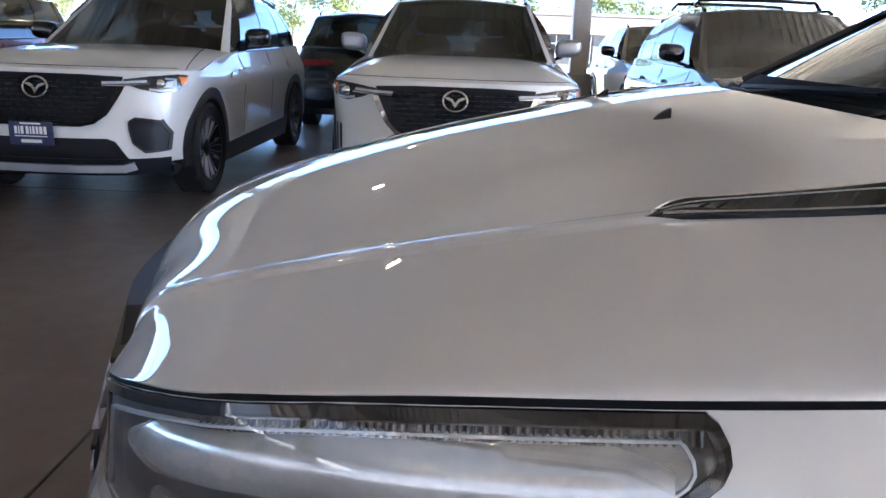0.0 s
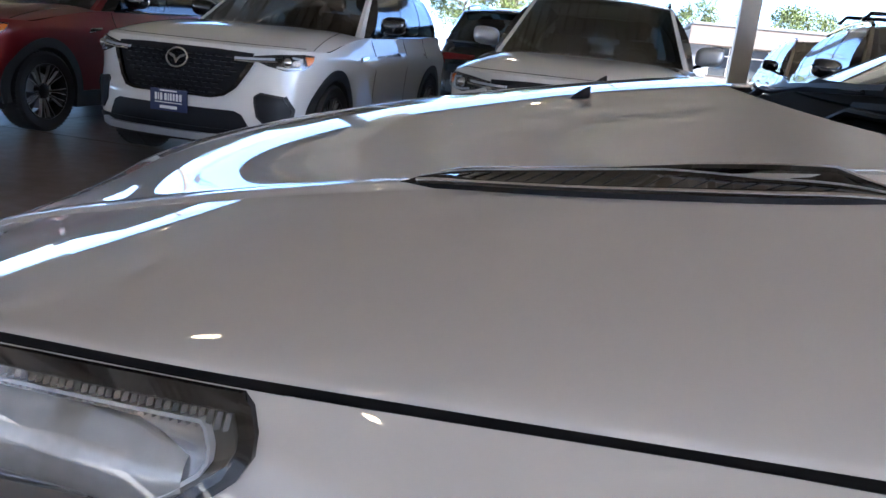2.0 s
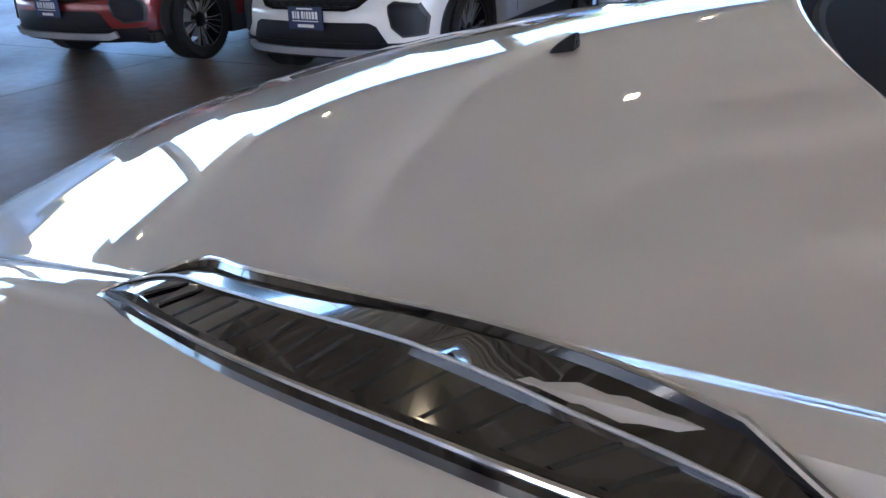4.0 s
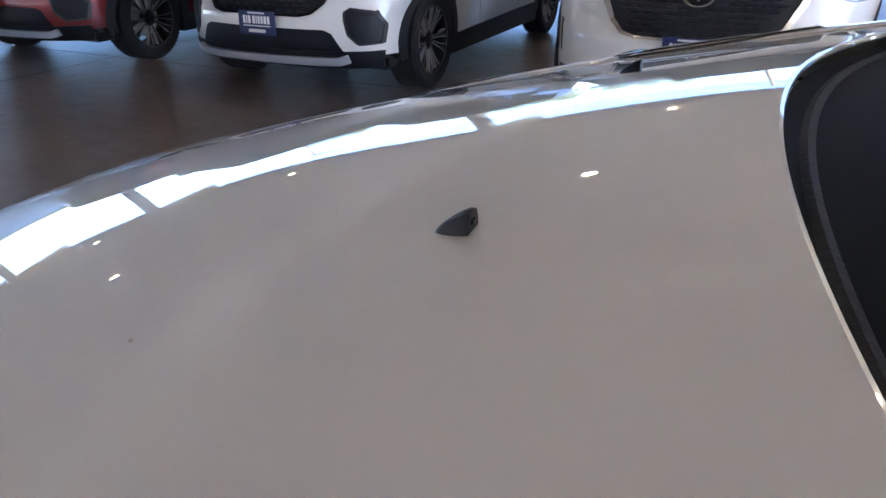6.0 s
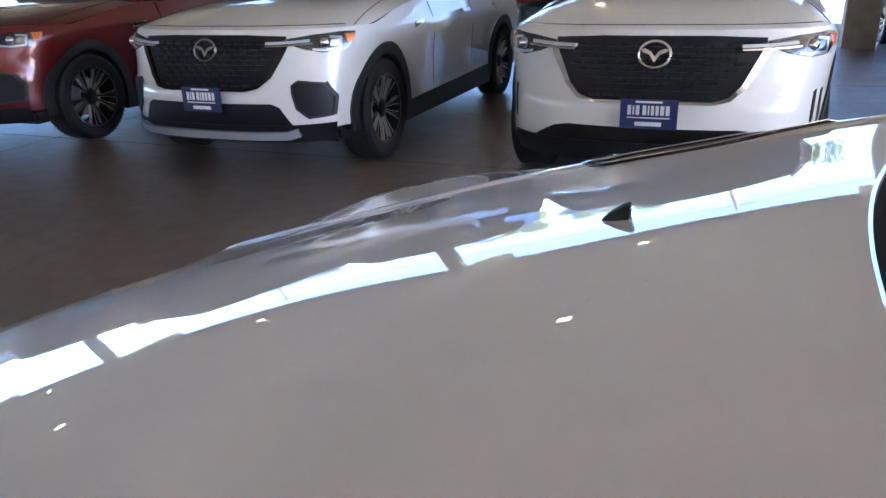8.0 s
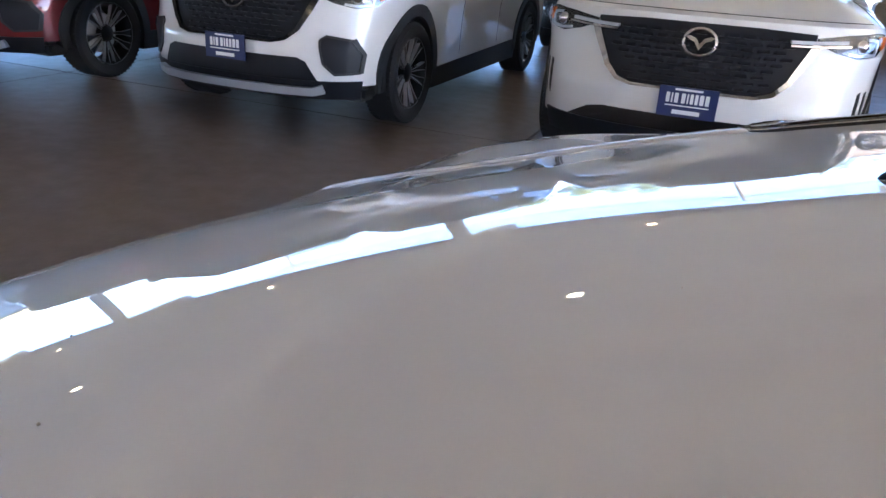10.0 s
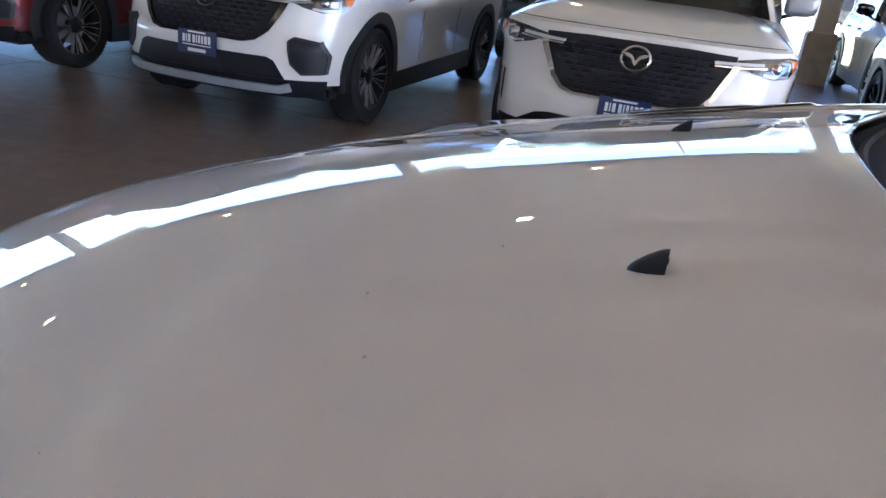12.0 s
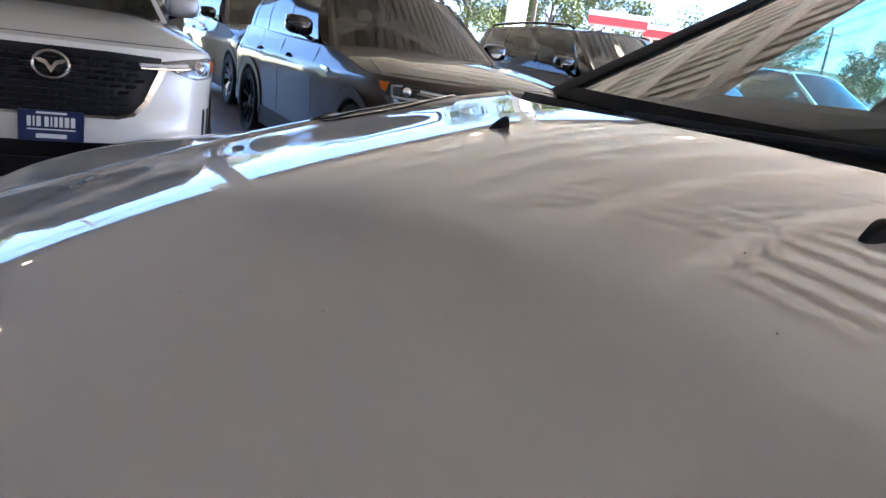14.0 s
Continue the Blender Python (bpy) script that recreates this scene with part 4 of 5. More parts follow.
    for s in (-1, 1):
        bm = bmesh.new()
        rows = []
        for t, w, h in ((0, 0.0025, 0.0015), (0.06, 0.0040, 0.0036), (0.2, 0.0056, 0.0066), (0.45, 0.0072, 0.0104), (0.7, 0.0080, 0.0134), (0.9, 0.0082, 0.0150), (1.0, 0.0078, 0.0146)):
            x = lerp(-0.022, 0.002, t)
            zb = hood_z(x, NOZ)
            rows.append([to_local(x, s * NOZ + dy * w, zb + dz * h - 0.001) for dy, dz in ((-1.1, 0), (-1.0, 0.45), (-0.72, 0.88), (-0.3, 0.99), (0, 1), (0.3, 0.99), (0.72, 0.88), (1.0, 0.45), (1.1, 0))])
        vs = add_grid(bm, rows)
        bm.faces.new(vs[-1])
        bm.faces.new(vs[0])
        nz = part("washer_nozzle", bm, "wiper_black", car, "small black fin-shaped washer nozzle")
        zb = hood_z(0, NOZ)
        p = to_local(0.002, s * NOZ, zb + 0.007)
        part("jet", box((p.x - 0.003, p.y - 0.002, p.z - 0.003), (p.x + 0.003, p.y + 0.0008, p.z + 0.001), 0.0006), "gloss_black", nz)

    # headlights
    for sx in (-1, 1):
        A = lambda x: sx * sh.arc_at(x + 0.94)
        ztop = lambda x: curve_at(top_tab, x + 0.94)
        up = [(x, ztop(x) - 0.011) for x in (-0.635, -0.62, -0.60, -0.58, -0.55, -0.50, -0.45, -0.40, -0.34, -0.28, -0.20, -0.15, -0.128)]
        down = [(-0.124, 1.086), (-0.118, 1.075), (-0.117, 1.066), (-0.122, 1.056), (-0.138, 1.042), (-0.170, 1.016), (-0.235, 0.974), (-0.33, 0.935), (-0.45, 0.905), (-0.55, 0.888), (-0.60, 0.878), (-0.655, 0.875)]
        poly = [(A(x), z) for x, z in up + down]
        cx, cz = -0.40, 0.98
        shrink = lambda f, fz=None: [(A(lerp(cx, x, f)), lerp(lerp(cz, ztop(lerp(cx, x, f)) - 0.06, 0.85), z, fz or f)) for x, z in up + down]
        h = part("headlight", patch(sh, poly, 0.001, -0.01, 0.04), "lamp_dark", car, "large clear headlight with chrome inner ring")
        part("gasket", strip(sh, poly + [poly[0], poly[1]], 0.010, 0.004, -0.012), "gloss_black", h)
        ring = shrink(0.93, 0.80)
        part("bezel", patch(sh, shrink(0.975, 0.96), 0.002, -0.005, 0.04), "lamp_bezel", h)
        pod = patch(sh, ring, 0.004, -0.005, 0.02)
        part("inner_lamp", pod, "lamp_shell", h)
        part("inner_ring", strip(sh, ring + [ring[0], ring[1]], 0.002, 0.007, 0.0), "satin_silver", h)
        # light bar: a long rounded block of clear plastic
        bar = [(x, ztop(x) - 0.050) for x in np.linspace(-0.585, -0.150, 24)]
        rows = []
        for k, (x, z) in enumerate(bar):
            f = min(1.0, min(k + 0.4, len(bar) - k - 0.6) / 2.5) ** 0.5
            rows.append([sh.at(A(x), z + 0.024 * f * math.cos(math.pi * q / 10), 0.004 + 0.009 * f * math.sin(math.pi * q / 10)) for q in range(11)])
        part("light_bar", grid(rows), "lamp_bar", h)
        for x0, x1, z0, z1 in ((-0.56, -0.46, 0.925, 0.955), (-0.44, -0.34, 0.945, 0.975), (-0.31, -0.23, 0.985, 1.010)):
            part("reflector", patch(sh, [(A(x0), z0), (A(x1), z0 + 0.012), (A(x1 + 0.02), z1 + 0.012), (A(x0 + 0.01), z1)], 0.008, 0.0, 0.03), "chrome", h)
        part("divider", strip(sh, [(A(x), z) for x, z in fine([(-0.57, 0.885), (-0.40, 0.945), (-0.33, 1.0)], 4)], 0.012, 0.010, 0.0), "lamp_dark", h)
        bm = bmesh.new()
        for k in range(64):
            x = lerp(-0.50, -0.135, k / 63)
            z = ztop(x) - 0.016
            add_grid(bm, [[sh.at(A(x + d), z - 0.009, o), sh.at(A(x + d), z, o)] for d, o in ((0, 0.003), (0.0022, 0.0055), (0.0045, 0.003))])
        part("light_guide", bm, "lamp_bezel", h)
        part("lamp_lens", patch(sh, [(a * 0.999, z) for a, z in poly], 0.013, None, 0.04), "clear_glass", h)
        # gap between bonnet and wing
        part("panel_gap", strip(sh, [(sx * a, top(0, sh.plan(a)[1]) - 0.0035) for a in np.linspace(sh.arc_at(0.28), sh.arc_at(1.33), 40)], 0.005, -0.002, -0.02), "scuttle_black", car)
    # grille and bumper
    g = part("grille", patch(sh, [(-0.46, 0.60), (0.46, 0.60), (0.53, 0.85), (0.50, 0.905), (0.36, 0.94), (-0.36, 0.94), (-0.50, 0.905), (-0.53, 0.85)], 0.014, -0.03), "grille_black", car, "black slatted grille")
    for k in range(9):
        z = 0.625 + 0.036 * k
        part("grille_slat", strip(sh, [(a, z) for a in np.linspace(-0.45 - 0.006 * k, 0.45 + 0.006 * k, 18)], 0.007, 0.022, 0.005), "satin_silver" if k % 2 else "gloss_black", g)
    part("lower_intake", patch(sh, [(-0.60, 0.33), (0.60, 0.33), (0.52, 0.50), (-0.52, 0.50)], 0.004, -0.03), "cladding", car)
    for sx in (-1, 1):
        for h in (hub_f, hub_r):
            pts = [(sx * sh.arc_at(h - (arch + 0.012) * math.cos(math.pi * (-0.05 + 1.10 * k / 24))), R + (arch + 0.012) * math.sin(math.pi * (-0.05 + 1.10 * k / 24))) for k in range(25)]
            part("arch", strip(sh, pts, 0.035, 0.008, -0.02), "hero_paint", car)
            bm = bmesh.new()
            add_lathe(bm, [(arch + 0.008, -0.28 * sx), (arch + 0.008, 0.02 * sx)], 40, "x", (sx * (half - 0.05), h, R))
            bmesh.ops.bisect_plane(bm, geom=bm.verts[:] + bm.edges[:] + bm.faces[:], plane_co=(0, 0, 0.30), plane_no=(0, 0, -1), clear_outer=True)
            part("wheel_well", bm, "cladding", car)
            add_wheel(car, sx * (half - 0.11), h, R, scale=R / 0.376)
        A0, A1 = sh.arc_at(hub_f + arch - 0.02), sh.arc_at(hub_r - arch + 0.02)
        part("sill", patch(sh, [(sx * A0, 0.22), (sx * A1, 0.22), (sx * A1, 0.36), (sx * A0, 0.36)], 0.010, -0.05, 0.2), "cladding", car)
    part("underbody", box((-0.8, 0.35, 0.24), (0.8, 4.5, 0.36), 0.03), "cladding", car)
    cab = dict(a0=(0.79, 1.42, 1.257), a1=(0.63, 2.24, 1.727), belt_front=(0.885, 1.62, 1.15), belt_rear=(0.86, 4.2, 1.20), rear_low=(0.80, 4.62, 1.16),
               rear_top=(0.60, 4.38, 1.66), bow0=0.15, bow1=0.08, bulge=0.04, screen_glass="windshield", win0=0.085, win_top=0.87, pillar_shape=(0.965, 0.011), frit=0.05, pillar_mat="cladding", belt_trim="chrome", dash=0.10, sill=0.15)
    cabin(car, cab, "hero_paint", "windshield", top_mat="gloss_black", rails=False)
    # scuttle with drain slots, wipers
    cols = [k / 20 for k in range(-20, 21)]
    def cowl(c, f, lift=0.0):
        """A place on the scuttle: c across, f from the bonnet's edge back to the glass."""
        y = 0.90 * c
        xr, xg = 0.152 + 0.32 * y * y, 0.49 - 0.15 * (1 - c * c)
        dz = curve_at(((0.0, -0.028), (0.15, -0.034), (0.55, -0.030), (1.0, -0.004)), f)
        return to_local(lerp(xr, xg, f), y, lerp(hood_z(xr - 0.01, y), 1.252, f) + dz + lift)

    scuttle = part("scuttle", thicken(grid([[cowl(c, f) for c in cols] for f in (0.0, 0.08, 0.15, 0.35, 0.55, 0.8, 1.0)]), 0.01), "scuttle_black", car, "black plastic scuttle panel below the glass")
    part("rubber_seal", tube([cowl(c * 0.96, 0.16, 0.006) for c in cols], 0.008, 8), "rubber", scuttle)
    part("ridge", tube([cowl(c * 0.94, 0.42, 0.003) for c in cols], 0.006, 8), "gloss_black", scuttle)
    part("ridge", tube([cowl(c * 0.92, 0.62, 0.002) for c in cols], 0.005, 8), "gloss_black", scuttle)
    louvre = bmesh.new()
    for q in range(56):
        c = -0.84 + 0.03 * q
        add_tube(louvre, [cowl(c, 0.68, 0.002), cowl(c + 0.006, 0.78, 0.004), cowl(c + 0.012, 0.88, 0.003)], 0.0035, 5)
    part("louvres", louvre, "wiper_black", scuttle)
    for c in (-0.78, -0.42, 0.0, 0.42, 0.78):
        clip = bmesh.new()
        p = cowl(c, 0.30, 0.0)
        add_lathe(clip, [(0.0, 0.006), (0.006, 0.005), (0.009, 0.001), (0.009, -0.004)], 12, "z", p)
        part("clip", clip, "gloss_black", scuttle)
    for sx in (-1, 1):
        tri = [(0.34, 0.80, 1.195), (0.40, 0.92, 1.150), (0.75, 0.90, 1.172), (0.62, 0.80, 1.33), (0.48, 0.775, 1.262)]
        bm = bmesh.new()
        bm.faces.new([bm.verts.new(to_local(x, sx * y, z)) for x, y, z in tri])
        bmesh.ops.triangulate(bm, faces=bm.faces[:])
        part("corner_trim", thicken(bm, 0.02), "cladding", car)
        rows = []
        for yy in np.arange(1.20, 4.5, 0.1):
            p = sh.at(sh.arc_at(yy), top(0, yy) - 0.007, 0, sx)
            rows.append([p, Vector((sx * 0.87, yy, top(0, yy) + 0.012))])
        part("shoulder", grid(rows), "hero_paint", car)
        door_mirror(car, sx * 1.04, 1.95, 1.25, "gloss_black")
        for yy in (2.35, 3.30):
            part("door_handle", strip(sh, [(sx * (sh.arc_at(yy) + d), 0.985) for d in (0, 0.05, 0.10, 0.15, 0.20)], 0.026, 0.03, 0.0), "hero_paint", car)
        for yy in (1.52, 2.62, 3.6):
            part("door_gap", strip(sh, [(sx * sh.arc_at(yy), z) for z in np.linspace(0.42, top(0, yy) - 0.01, 6)], 0.007, 0.0015, -0.01), "gloss_black", car)
        part("tail_light", patch(sh, [(sx * (sh.arc_at(L - 0.4)), 1.05), (sx * (sh.arc[-1] - 0.45), 1.05), (sx * (sh.arc[-1] - 0.45), 0.93), (sx * sh.arc_at(L - 0.4), 0.93)], 0.012, -0.02), "tail_red", car)
    part("tail_deck", thicken(grid([[Vector((0.84 * u, lerp(4.35, 4.80 - 0.12 * u * u, k), 1.145)) for u in (-1, -0.5, 0, 0.5, 1)] for k in (0, 1)]), 0.02), "hero_paint", car)
    screen = lambda y, v: Vector((-y, lerp(1.42, 2.24, v) - lerp(0.15, 0.08, v) * (1 - (y / 0.79) ** 2) - 0.012, lerp(1.257, 1.727, v) + 0.012))
    for py, tip in ((0.46, -0.18), (-0.20, -0.72)):
        base = to_local(0.30, py, 1.232)
        elbow = screen(lerp(py, tip, 0.3), -0.03)
        end = screen(tip, 0.02)
        w = part("wiper", tube([base, base.lerp(elbow, 0.5) + Vector((0, 0, 0.012)), elbow, elbow.lerp(end, 0.5) + Vector((0, 0, 0.008)), end], [0.011, 0.009, 0.007, 0.005, 0.004], 8, 0.7), "wiper_black", car, "black wiper arm and blade")
        part("wiper_blade", tube([screen(lerp(py - 0.06, tip - 0.05, t), lerp(-0.02, 0.03, t)) for t in (0, 0.25, 0.5, 0.75, 1)], 0.006, 6, 1.4), "wiper_black", w)
    return car


hero_car()

# ---- the row of parked cars ----
suv("parked_car", -6.53, 4.06, "red_paint", "wide", "deep red sport utility car with black arches and blue plate")
suv("parked_car", -3.53, 4.10, "white_paint", "wide", "white sport utility car with black arches and honeycomb grille")
# its white mirrors take satin silver, which puts their shade into the colour
suv("parked_car", -0.39, 4.22, "white_paint", "tall", "white sport utility car with chrome-framed black grille", mirror="satin_silver")
suv("parked_car", 2.83, 4.20, "brown_paint", "wide", "dark brown metallic sport utility car with roof bars", bars=True, bright=False)
suv("parked_car", 9.5, 6.55, "blue_paint", "tall", "light blue sport utility car standing in the sun", detail=1)
suv("parked_car", 12.7, 6.1, "silver_paint", "wide", "pale gold car standing in the sun", detail=1)
suv("parked_car", 6.3, 4.6, "brown_paint", "wide", "dark brown sport utility car parked beyond the canopy posts", detail=1)
suv("parked_car", 3.3, 10.4, "bronze_paint", "tall", "bronze brown sport utility car in the second row", detail=1)
suv("parked_car", -1.95, 15.0, "black_paint", "wide", "black sport utility car seen from behind", m=pose(-1.95, 15.0, 0, 0, 0, 180), detail=1)

# ---- ground ----
def sheet(name, x0, y0, x1, y1, z, mat, label, category, thick=0.0):
    bm = box((x0, y0, z - max(thick, 0.2)), (x1, y1, z))
    return tagged(part(name, bm, mat), label, category, kind="structure")


ground = tagged(part("ground", box((-600, -600, -0.6), (600, 600, -0.03)), "asphalt"), "pale grey asphalt lot reaching the horizon", "ground", kind="structure")
floor = thing("floor", pose(0, 0, 0), "stained brown concrete floor slabs with sawn joints, pale bounce slabs added to the east", "floor", kind="structure")
xs, ys = [-46, -40, -34, -28, -20.5, -15, -10.4, -6.0, -1.55, 2.9, 7.3, 12], [-14.7, -8.9, -4.3, 0.4, 4.9, 9.6, 14.9]
for x0, x1 in zip(xs, xs[1:]):
    for y0, y1 in zip(ys, ys[1:]):
        # slabs east of x 2.5 are made pale to bounce light onto the deck
        part("slab", box((x0 + 0.005, y0 + 0.005, -0.15), (x1 - 0.005, y1 - 0.005, 0.0), 0.004, 1), "bounce_concrete" if x0 > 2.5 else "concrete", floor, smooth=False)
sheet("verge", -80, 15.0, 80, 26.0, 0.02, "grass", "dry yellow-green grass strip beside the lot", "grass")
# the lot is never in view; its pale tone bounces sun under the canopy
sheet("lot", -60, -25.99, 40, -14.8, -0.005, "lot", "pale sunlit concrete lot out of view, added to bounce light under the canopy", "pavement")
sheet("road", -200, 26.0, 200, 36.0, -0.01, "road", "pale sunlit concrete road", "road")

# ---- canopy ----
canopy = thing("canopy", pose(0, 0, 0), "ribbed steel canopy roof over the parked cars", "canopy", kind="structure")
H = 4.3
CX0, CX1, CY0, CY1 = -46.0, 10.4, -14.6, 16.9
bm = bmesh.new()
prof = []
x = CX0
while x < CX1:
    prof += [(x, H), (x + 0.016, H + 0.065), (x + 0.12, H + 0.065), (x + 0.136, H)]
    x += 0.235
add_grid(bm, [[Vector((px, yy, pz)) for px, pz in prof] for yy in (CY0, CY1)])
ceiling = part("ceiling", thicken(bm, 0.02), "deck", None, smooth=False)
tagged(ceiling, "ribbed tan steel roof deck", "ceiling", kind="structure")
GIRDERS = (-40.7, -29.95, -19.2, -6.75, 1.95)
for k in range(19):
    yy = -13.35 + 1.6 * k
    part("purlin", box((CX0, yy - 0.085, H - 0.20), (CX1, yy + 0.085, H - 0.005), 0.006, 1), "steel", canopy)
    bm = bmesh.new()
    for j in range(64):
        x = -9.95 + 0.30 * j
        if -7.9 < x < 8 and yy > 0:
            add_lathe(bm, [(0.0, -0.045), (0.030, -0.040), (0.042, -0.015), (0.042, 0.004)], 6, "z", (x, yy - 0.75, H))
    if len(bm.verts):
        part("bolt_row", bm, "steel", canopy)
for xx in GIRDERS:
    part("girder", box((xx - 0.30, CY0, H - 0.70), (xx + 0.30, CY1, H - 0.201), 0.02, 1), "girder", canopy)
for yy in (CY0, CY1):
    part("fascia", box((CX0 - 0.1, yy - 0.06, H - 0.35), (CX1 + 0.1, yy + 0.06, H + 0.5), 0.01, 1), "wall_tan", canopy)
for xx in (CX0, CX1):
    part("fascia", box((xx - 0.06, CY0 + 0.061, H - 0.35), (xx + 0.06, CY1 - 0.061, H + 0.5), 0.01, 1), "wall_tan", canopy)


def canopy_post(x, y):
    p = thing("canopy_post", pose(x, y, 0), "grey steel post on a square concrete base", "post", "canopy posts", kind="structure")
    part("post_shaft", box((-0.17, -0.17, 0.85), (0.17, 0.17, H - (0.70 if x < 9 else 0.17)), 0.012), "post_paint", p)
    part("post_base", box((-0.25, -0.25, -0.03), (0.25, 0.25, 0.86), 0.02), "post_base", p)
    part("post_plate", box((-0.22, -0.22, 0.86), (0.22, 0.22, 0.885), 0.004), "steel", p)


for xx in (-40.7, -29.95, -19.2, -6.75, 1.88, 9.2):
    for yy in (14.0, -7.0):
        canopy_post(xx, yy)


def downlight(x, y):
    d = thing("downlight", pose(x, y, H - 0.02), "square recessed canopy light, lit warm white", "lamp", "canopy lights")
    part("housing", box((-0.17, -0.17, -0.10), (0.17, 0.17, 0.0), 0.008), "steel", d)
    part("diffuser", box((-0.085, -0.085, -0.112), (0.085, 0.085, -0.100), 0.004), "lamp_glow", d)


for xx in (-35.5, -24.6, -13.7, -2.8, 8.0):
    for yy in (-13.9, -6.7, 0.6, 7.8, 14.9):
        downlight(xx, yy)

# ---- unseen wall behind the camera, added to keep low sky out of reflections ----
back = thing("wall_south", pose(0, 0, 0), "plain tan unseen wall, added to block the low sky", "wall", kind="structure")
part("wall_face", box((-90, -26.4, -0.03), (60, -26.0, 7.6)), "wall_screen", back)


# ---- far side of the road ----
def shop(x0, x1, y0, y1, h, label):
    """A low shop: tan fascia, stone piers, dark panes with frames, a ribbed side wall."""
    s = thing("shop_building", pose(0, 0, 0), label, "building", kind="structure")
    part("wall", box((x0, y0, -0.03), (x1, y1, h), 0.02, 1), "wall_tan", s)
    part("fascia", box((x0 - 0.3, y0 - 0.7, h * 0.66), (x1 + 0.3, y0 - 0.02, h + 0.1), 0.03, 1), "wall_brown", s)
    part("roof_edge", box((x0 - 0.2, y0 - 0.75, h + 0.1), (x1 + 0.2, y1 + 0.2, h + 0.28), 0.03, 1), "wall_grey", s)
    bm = bmesh.new()
    for k in range(int((y1 - y0) / 0.5)):
        add_box(bm, (x0 - 0.06, y0 + 0.1 + k * 0.5, 0), (x0 - 0.003, y0 + 0.35 + k * 0.5, h - 0.05))
    part("side_cladding", bm, "wall_grey", s, smooth=False)
    n = int((x1 - x0) / 5.5)
    for k in range(n):
        a = x0 + 0.9 + k * 5.5
        part("pier", box((a - 0.9, y0 - 0.35, -0.03), (a + 0.4, y0 - 0.021, h * 0.66), 0.02, 1), "stone", s)
        w = part("shop_window", box((a + 0.45, y0 - 0.06, 0.35), (a + 4.5, y0 - 0.022, 2.35), 0.01, 1), "store_dark", s)
        for d in (0.0, 1.33, 2.66, 3.99):
            part("window_bar", box((a + 0.45 + d, y0 - 0.10, 0.35), (a + 0.51 + d, y0 - 0.061, 2.35)), "steel", w)
        part("window_bar", box((a + 0.45, y0 - 0.11, 1.72), (a + 4.5, y0 - 0.101, 1.80)), "steel", w)
    return s


b = shop(3.6, 31.0, 58.0, 72.0, 3.7, "long low tan shop building with stone piers and dark windows")
part("shop_sign", box((20.0, 57.20, 2.75), (24.0, 57.29, 3.15), 0.02), "sign_yellow", b)
shop(70, 118, 52, 66, 4.2, "low tan shop building in the distance")


def striped_awning(x, y, w, h0, turn):
    a = thing("filling_station_canopy", pose(x, y, 0, 0, 0, turn), "red and white flat canopy on thin posts", "canopy", "canopies across the road", kind="structure")
    part("red_band", box((-w / 2, -1.5, h0), (w / 2, 1.5, h0 + 0.62), 0.03, 1), "sign_red", a)
    part("white_band", box((-w / 2 - 0.04, -1.54, h0 + 0.62), (w / 2 + 0.04, 1.54, h0 + 1.0), 0.03, 1), "sign_white", a)
    for sx in (-1, 1):
        part("post", box((sx * w * 0.35 - 0.12, -0.12, -0.03), (sx * w * 0.35 + 0.12, 0.12, h0)), "steel", a)


striped_awning(41, 47, 4.6, 4.7, -40)
striped_awning(47, 46.5, 5.2, 4.4, -42)


def utility_pole(x, y, h, lamp=False):
    p = thing("street_lamp" if lamp else "utility_pole", pose(x, y, -0.03), "tall grey street lamp with a square head" if lamp else "wooden utility pole with a cross arm", "pole", "poles along the road")
    part("pole", tube([(0, 0, 0), (0, 0, h * 0.5), (0, 0, h)], [0.14, 0.11, 0.08] if lamp else [0.16, 0.14, 0.11], 10), "steel" if lamp else "bark", p)
    if lamp:
        part("lamp_head", box((-0.22, -0.22, h), (0.22, 0.22, h + 0.55), 0.05), "wall_grey", p)
    else:
        part("cross_arm", box((-1.1, -0.06, h - 0.7), (1.1, 0.06, h - 0.55), 0.01), "bark", p)
    return p


POLES = [(-34, 41.5), (-2.2, 41.5), (29, 41.5), (60, 41.5), (92, 41.5)]
for px, py in POLES:
    utility_pole(px, py, 7.6)
utility_pole(9.5, 66, 6.8, True)
utility_pole(52, 43, 7.5, True)
for k, dx in enumerate((-0.9, 0.9)):
    pts = []
    for (x0, y0), (x1, y1) in zip(POLES, POLES[1:]):
        pts += [(lerp(x0, x1, t) + dx, lerp(y0, y1, t), 6.98 - 0.7 * 4 * t * (1 - t)) for t in (0, 0.125, 0.25, 0.375, 0.5, 0.625, 0.75, 0.875)]
    tagged(part("overhead_cable", tube(pts, 0.018, 5), "rubber"), "thin black overhead cable between utility poles", "cable", "overhead cables")


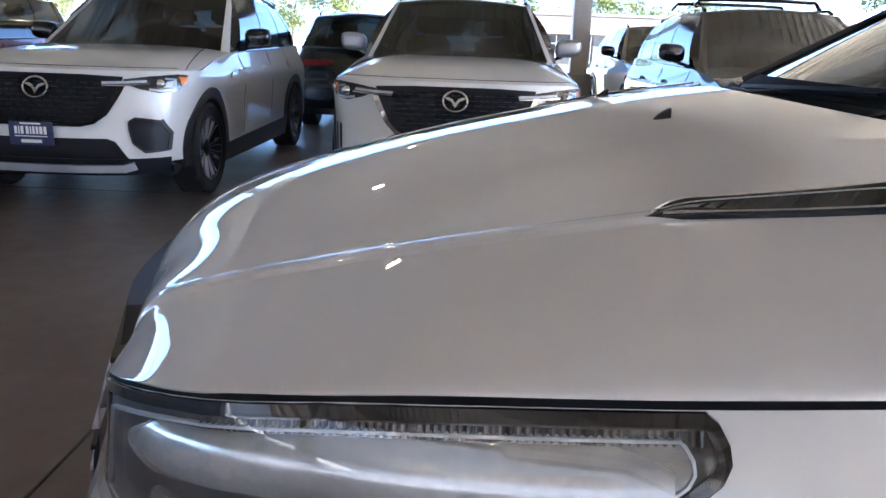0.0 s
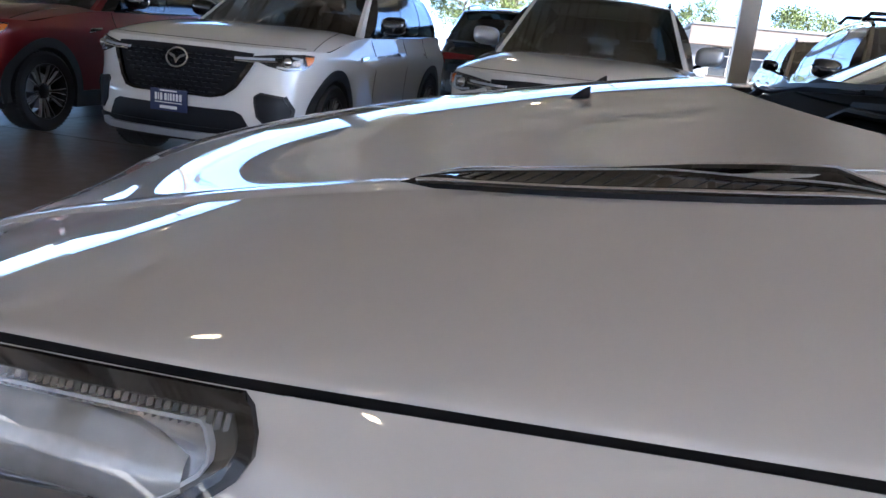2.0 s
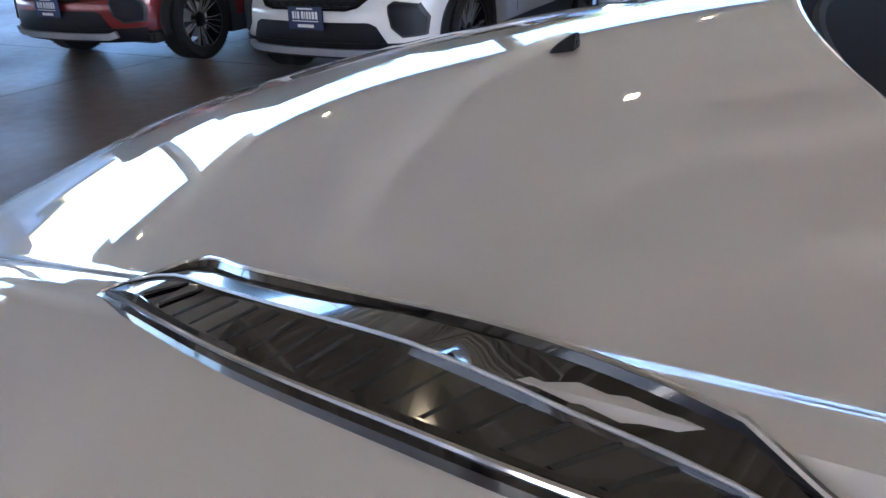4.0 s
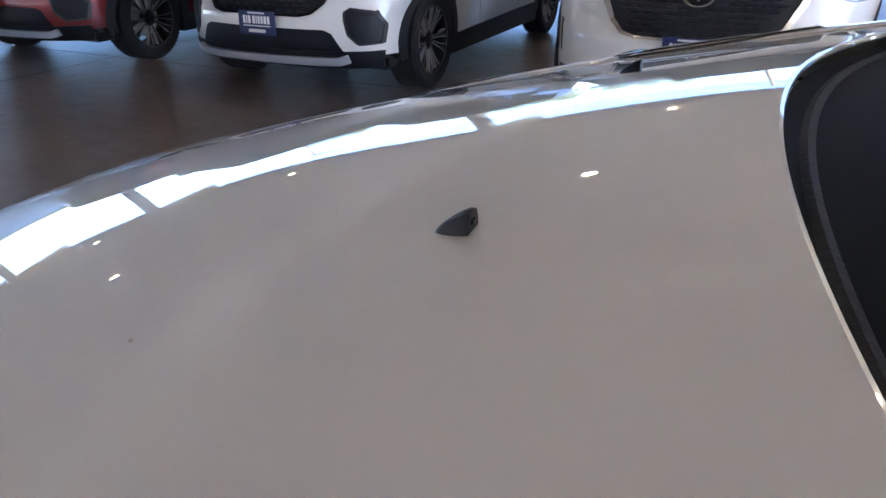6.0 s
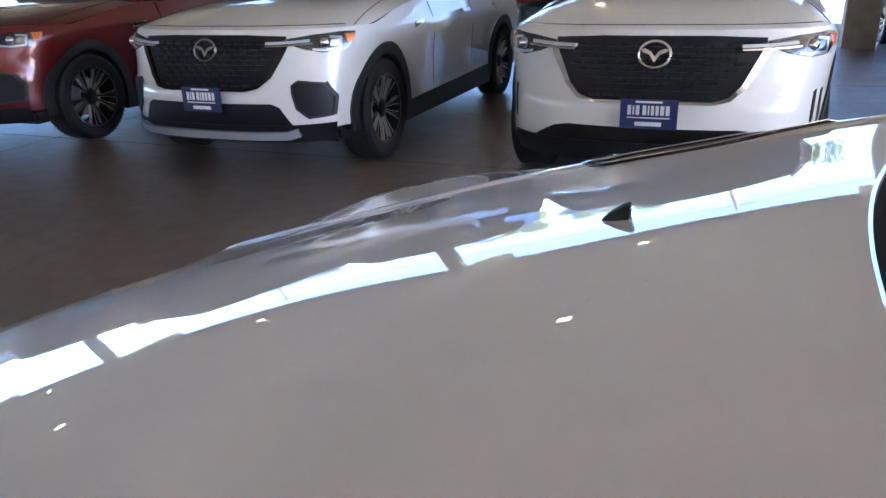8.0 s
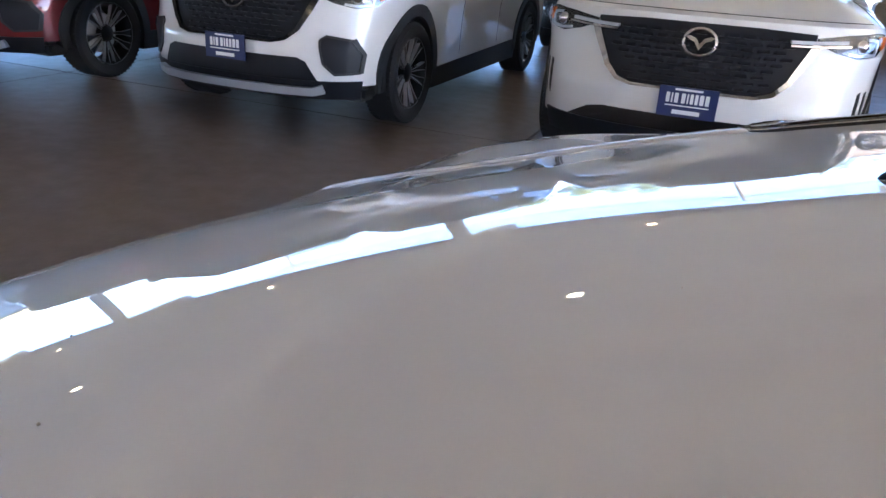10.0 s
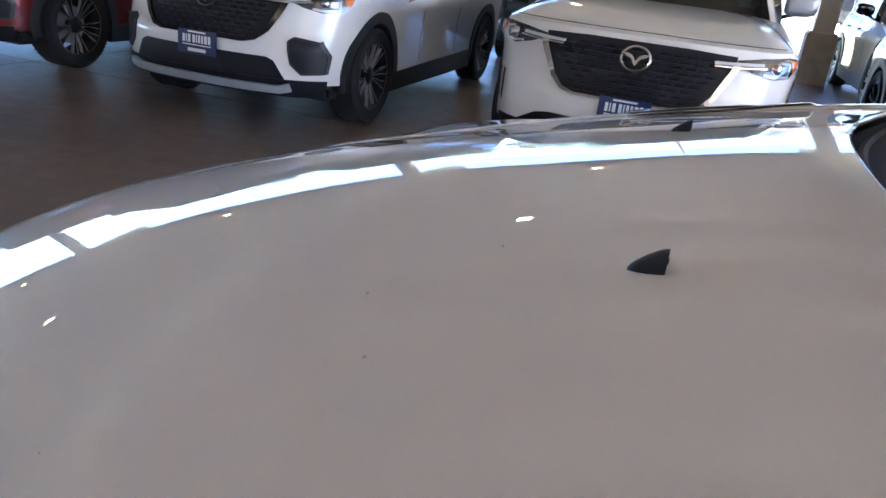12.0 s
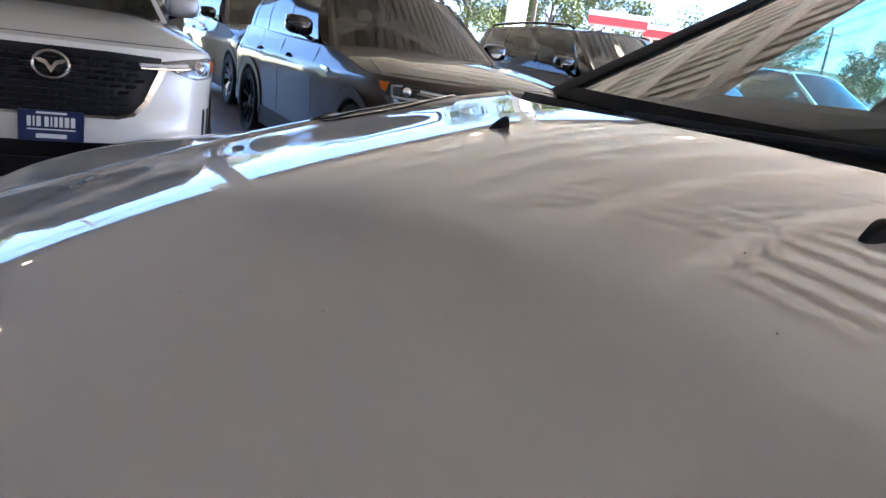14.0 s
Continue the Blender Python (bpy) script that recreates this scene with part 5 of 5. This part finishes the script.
def tree(x, y, h, spread, seed):
    """A tapered trunk with limbs and a crown of many small leaf clumps."""
    rnd = random.Random(seed)
    t = thing("tree", pose(x, y, -0.03, 0, 0, rnd.uniform(0, 360)), "leafy green tree with an uneven crown", "tree", "trees across the road")
    bm = bmesh.new()
    top = Vector((rnd.uniform(-0.4, 0.4), rnd.uniform(-0.4, 0.4), h * 0.75))
    add_tube(bm, [(0, 0, 0), (0.05, 0, h * 0.2), (top.x * 0.5, top.y * 0.5, h * 0.45), top], [0.035 * h, 0.028 * h, 0.02 * h, 0.006 * h], 8)
    blobs = []
    for k in range(17):
        a, z = rnd.uniform(0, 6.28), rnd.uniform(0.38, 0.95) * h
        r = spread * rnd.uniform(0.35, 0.9) * math.sin(math.pi * min(max((z / h - 0.22) / 0.85, 0.05), 0.98)) ** 0.6
        end = Vector((r * math.cos(a), r * math.sin(a), z))
        start = Vector((0, 0, 0)).lerp(top, rnd.uniform(0.4, 0.85))
        add_tube(bm, [start, start.lerp(end, 0.5) + Vector((0, 0, 0.03 * h)), end], [0.010 * h, 0.007 * h, 0.003 * h], 5)
        blobs.append((end, spread * rnd.uniform(0.22, 0.40)))
    part("trunk", bm, "bark", t)
    verts, faces = [], []
    for c, r in blobs:
        for _ in range(460):
            d = Vector((rnd.gauss(0, 1), rnd.gauss(0, 1), rnd.gauss(0, 0.8))).normalized() * r * rnd.uniform(0.5, 1.05)
            p = c + d
            u = Vector((rnd.gauss(0, 1), rnd.gauss(0, 1), rnd.gauss(0, 1))).normalized()
            w = u.cross(Vector((rnd.gauss(0, 1), rnd.gauss(0, 1), rnd.gauss(0, 1)))).normalized()
            s = rnd.uniform(0.07, 0.17) * (0.6 + h / 22)
            i = len(verts)
            verts += [p - u * s, p - w * s * 0.5 + u * s * 0.1, p + u * s, p + w * s * 0.5]
            faces.append((i, i + 1, i + 2, i + 3))
    me = bpy.data.meshes.new("crown")
    me.from_pydata([tuple(v) for v in verts], [], faces)
    me.materials.append(M["leaf"])
    c = new("crown", me)
    c.parent = t
    return t


for k, (x, y, h, s) in enumerate([(-13, 78, 9.0, 4.0), (-20, 84, 7.5, 4), (-6, 88, 7.5, 4.2), (-1.5, 92, 6.8, 3.8), (-27, 80, 8, 4.2), (-36, 86, 9, 4.5), (5.2, 84, 7.4, 3.2), (13, 88, 7.4, 4.0), (18, 90, 7.6, 4.4), (23, 86, 7.0, 4), (29, 88, 7.2, 4.2),
                                  (-46, 84, 9, 5), (-58, 80, 9, 5), (36, 62, 9.5, 4.6), (43, 64, 10.5, 5), (50, 60, 10, 5), (57, 58, 9, 4.6), (64, 50, 8.5, 4.4), (72, 44, 7.5, 4.2), (80, 40, 7.0, 4), (88, 34, 7, 4), (38, 52, 8.0, 3.8)]):
    tree(x, y, h, s, 100 + k)
